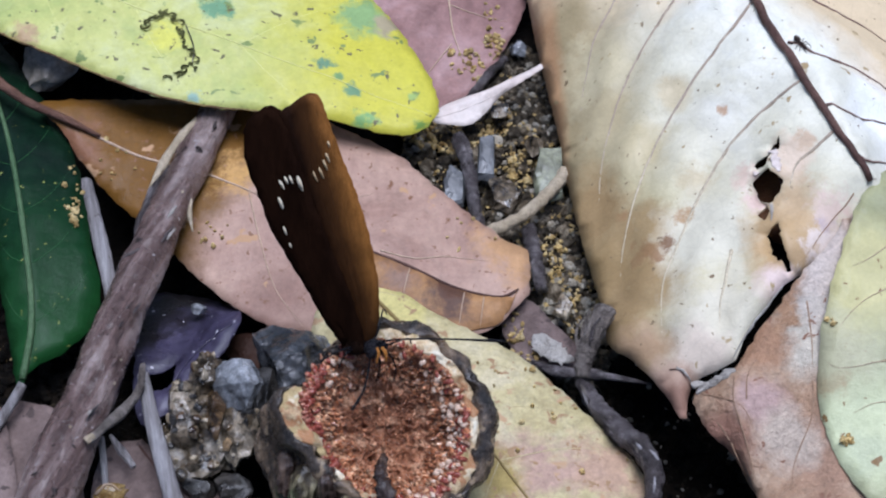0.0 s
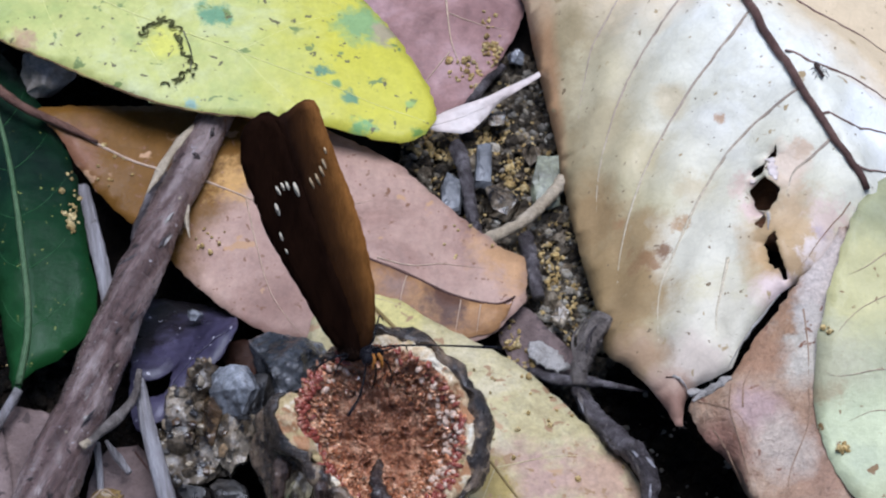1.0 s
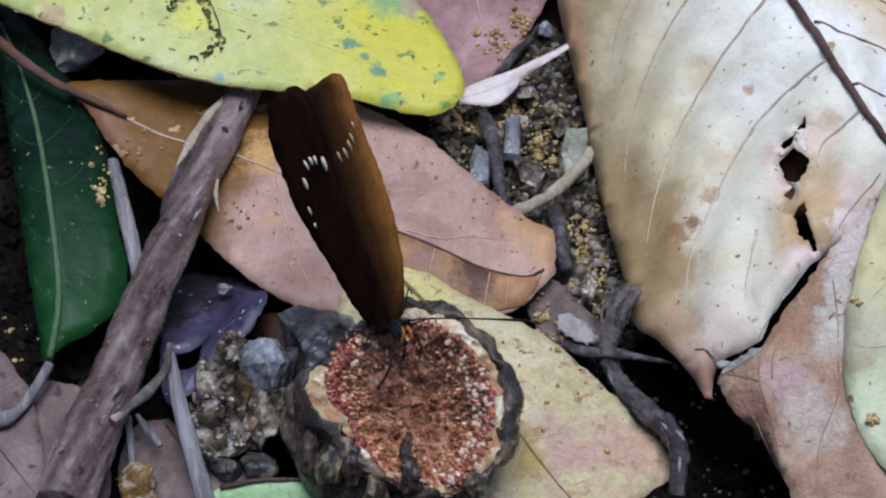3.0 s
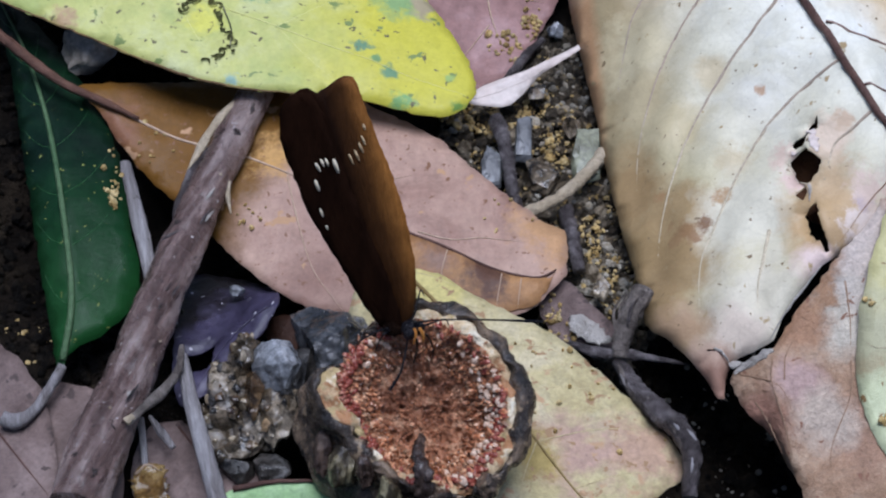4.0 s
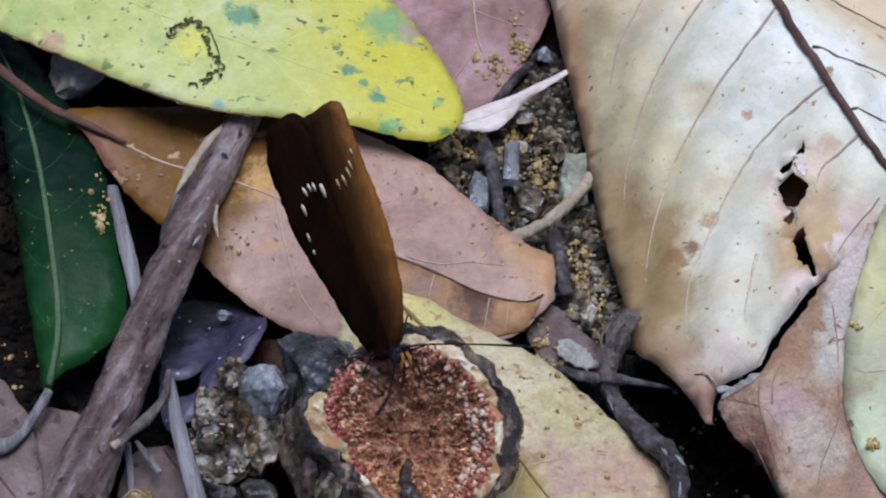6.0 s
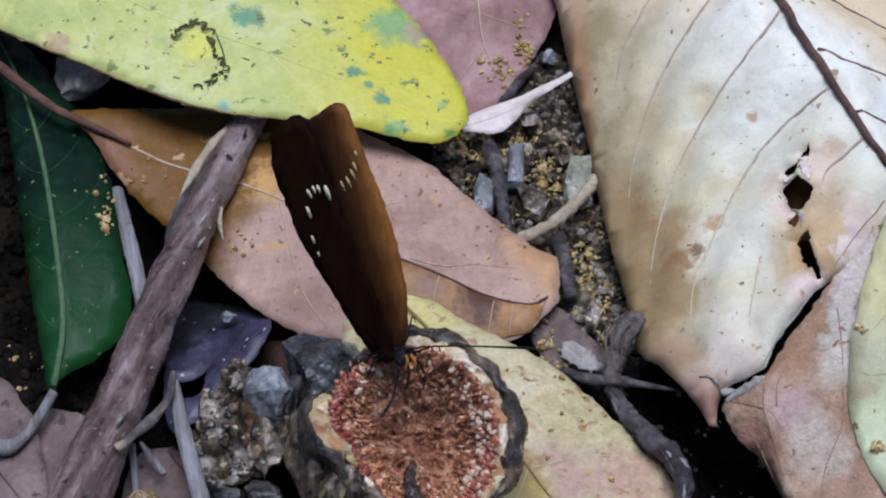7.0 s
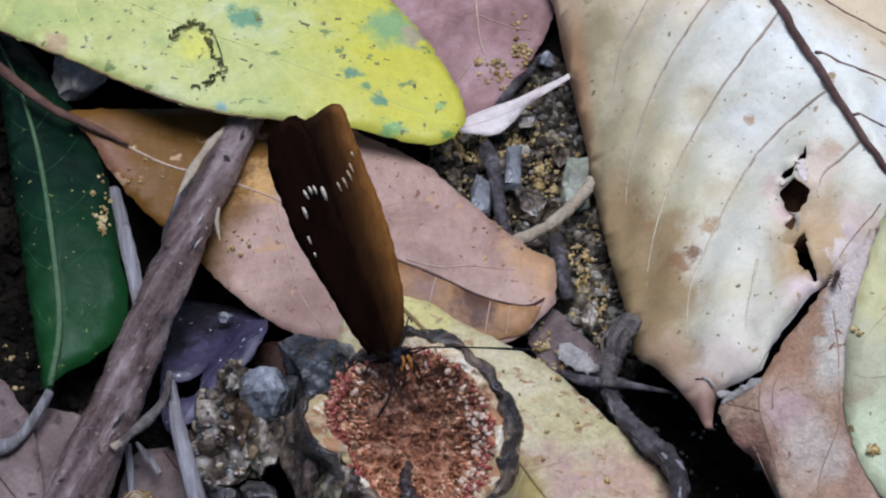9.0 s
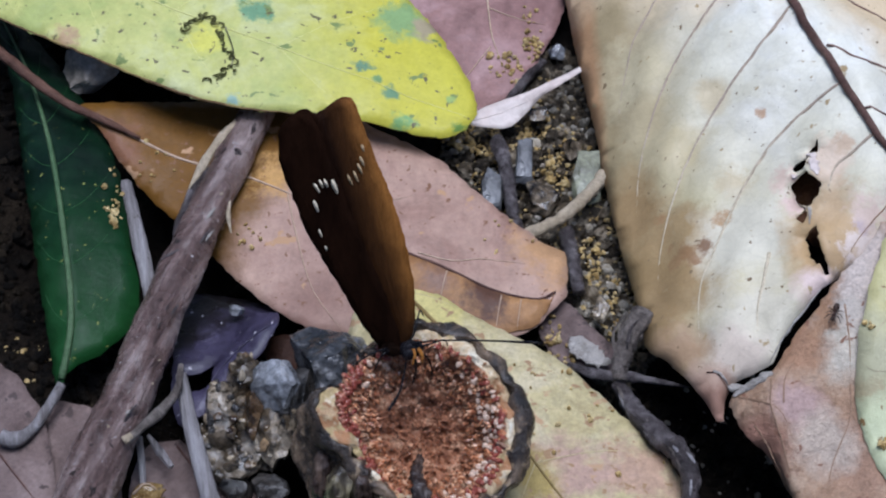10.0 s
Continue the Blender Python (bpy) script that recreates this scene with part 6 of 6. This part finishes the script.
for spots, count, tree, seed in (([((15.2, 54.4, 3.1), 2.5, 8), ((9.5, 45.4, 2.8), 4, 3), ((12.7, 42.2, 2.3), 4, 3), ((15.5, 50.5, 3.0), 2, 3)], 110, mauve_tree, 51),
                                 ([((-36.3, -0.3, 5.5), 4, 2.5), ((-56.5, 16.4, 7.0), 4, 6), ((-49.7, 8.6, 5.8), 10, 10), ((9.7, 0.5, 6.1), 6, 6)], 36, pink_tree, 52),
                                 ([((68.4, -29.3, 19.3), 1.0, 0.8), ((70.0, -47.5, 12.4), 0.9, 0.9)], 16, olive_tree, 59),
                                 ([((-61.1, 8.1, 8.1), 2.0, 8), ((-60.2, 3.9, 8.3), 1.6, 5)], 34, green_tree, 53),
                                 ([((17.3, -18.0, 0.0), 2.6, 3.0), ((18.6, -22.0, 0.0), 3, 4)], 46, scrap_tree, 58), ([((27.0, -37.5, 5.3), 14, 12), ((18.6, -33.8, 6.4), 12, 10)], 30, tan_tree, 54)):
    grains("golden_granules", spots, count, (0.3, 0.75), FRASS, "golden brown insect droppings and crumbs", seed, on_leaf(tree))
grains("golden_granules", [((15.6, 26.0, 0.0), 16, 20), ((26.1, -3.7, 0.0), 9, 18), ((7.1, 28.8, 0.0), 10, 4)], 1200, (0.2, 0.65), FRASS, "golden brown granules on the soil", 55, lambda x, y: ground_height(x, y) + 1.0)

grains("golden_granules", [((21.5, 25.1, 0.0), 3.5, 4), ((19.7, 19.5, 0.0), 3, 4), ((24.1, -0.6, 0.0), 3, 4), ((27.2, -5.8, 0.0), 3, 5), ((16.0, 33.0, 0.0), 5, 4)], 230, (0.25, 0.75), FRASS, "clustered golden brown granules on the soil", 57, lambda x, y: ground_height(x, y) + 1.5)
grains("golden_granules", [((-76.7, -15.1, 0.0), 7, 14)], 45, (0.2, 0.6), FRASS, "golden brown granules in the dark gap", 56)

trail = thing("gnawed_trail", (-43.9, 34.7, 17.0), "dark curled gnawed trail with fine threads", "leaf damage")
MOSS = organic("dark_olive_crust", [(0.12, 0.12, 0.03), (0.27, 0.27, 0.09)], 300, 1500, rough=0.7, bump=0.8)
pts = drape(resample(curve([q[:2] for q in ((-49.8, 39.7, 17.9), (-48.0, 41.9, 18.4), (-45.7, 41.9, 18.3), (-43.4, 38.4, 17.8), (-42.3, 35.1, 17.4), (-40.9, 32.3, 17.3), (-41.2, 29.8, 16.9), (-43.0, 28.8, 16.5), (-44.7, 26.9, 16.2))], 10), 0.8), yellow_tree, 0.2)
rng = np.random.default_rng(61)
for k in range(0, len(pts) - 1):
    o = Vector(pts[k]) + Vector((*rng.normal(0, 0.35, 2), 0.1))
    loop, a0, size = [], rng.uniform(0, 6), rng.uniform(0.35, 0.9)
    for q in range(6):
        loop.append(o + Vector((math.cos(a0 + q * 0.8) * size, math.sin(a0 + q * 0.8) * size * 0.8, 0.1 * q * rng.uniform(0.3, 1))))
    rod("curl", loop, [0.08, 0.24, 0.2, 0.06], MOSS, trail, n=6, lump=0.4, seed=k, m=3, freq=1.5)
rod("thread", drape([q[:2] for q in ((-42.6, 39.6, 18.0), (-40.8, 34.4, 17.4), (-40.8, 30.4, 17.0))], yellow_tree, 0.5), [0.1, 0.12, 0.1], DARK_TWIG, trail, n=5)

bug = thing("dark_scrap", (82.0, 4.4, 22.3), "small blackish green scrap on the bleached leaf", "leaf scrap")
part("body", crag(bmesh.new(), Vector((82.0, 4.4, 22.3)) + Vector((0, 0, 0.5)), (1.3, 1.1, 0.8), 3, 301, 0.6), GREEN, bug)

# ---- ants ----


def ant(at, label):
    a = thing("ant", at, label, "ant", "ants")
    o = Vector(at)
    for name, x, s in (("head", 1.25, (0.5, 0.42, 0.38)), ("thorax", 0.25, (0.75, 0.32, 0.34)), ("gaster", -1.15, (0.85, 0.55, 0.5))):
        bm = bmesh.new()
        lump_mesh(bm, o + Vector((x, 0, 0.62)), s, 2, 0.03, 71)
        part(name, bm, ANT, a)
    for side in (-1, 1):
        for x, reach in ((0.55, 0.9), (0.25, 0.0), (-0.05, -0.9)):
            rod("leg", [o + Vector((x, 0.2 * side, 0.6)), o + Vector((x + reach * 0.5, 0.9 * side, 0.85)), o + Vector((x + reach, 1.4 * side, 0.03))], [0.1, 0.08, 0.05], ANT, a, n=5, m=4)
        rod("antenna", [o + Vector((1.6, 0.15 * side, 0.7)), o + Vector((2.0, 0.5 * side, 0.9)), o + Vector((2.5, 0.45 * side, 0.5))], [0.06, 0.05, 0.05], ANT, a, n=5, m=4)
    return a


def stroll(rows, tree):
    """Poses of an ant that follows a leaf's surface: seconds, x, y in mm."""
    out = []
    for k, (t, (x, y, _)) in enumerate(rows):
        (x0, y0, _), (x1, y1, _) = rows[max(0, k - 1)][1], rows[min(len(rows) - 1, k + 1)][1]
        hit = tree.ray_cast(Vector((x, y, 200)), Vector((0, 0, -1)))[0]
        z = hit.z if hit else tree.find_nearest(Vector((x, y, 20)))[0].z
        out.append((t, pose(x * MM, y * MM, (z + 0.1) * MM, 0, 0, math.degrees(math.atan2(y1 - y0, x1 - x0)))))
    return out


ANT_A = [(0.0, (67.9, 22.6, 31.5)), (1.0, (70.8, 17.3, 31.8)), (2.0, (71.9, 7.4, 31.9)), (2.5, (74.6, 3.4, 30.2)), (3.2, (77.6, 2.8, 26.4)), (10.0, (79.5, 2.5, 23.8))]
ANT_B = [(0.0, (77.5, -15.5, 20.0)), (7.2, (76.8, -14.3, 20.0)), (7.6, (73.3, -13.7, 22.0)), (8.0, (69.6, -16.2, 22.1)), (8.5, (66.5, -18.1, 21.7)), (9.0, (65.6, -19.9, 21.1)), (10.0, (63.3, -26.1, 19.0))]
ant_a = ant((0, 0, 0), "small brown ant walking on the bleached leaf")
ant_b = ant((0, 0, 0), "small brown ant walking down the folded leaf")


def motions():
    """The closed wings lean a little further over while the butterfly feeds; the ants walk."""
    rows = []
    for t, lean, tilt in ((0.0, 0.36, -1.6), (1.0, 0.25, -1.25), (2.0, 0.48, -1.4), (3.0, 0.4, -1.0), (4.5, 0.15, -0.2), (5.0, 0.1, -0.1), (7.0, 0.18, -0.1), (8.5, 0.25, 0.0), (10.0, 0.4, 0.15)):
        rows.append((t, Matrix.Rotation(radians(lean), 4, WN) @ Matrix.Rotation(radians(tilt), 4, WV)))
    for one in wings:
        walk(one, rows)
    walk(ant_a, stroll(ANT_A, bleached_tree))
    walk(ant_b, stroll(ANT_B, folded_tree))


motions()
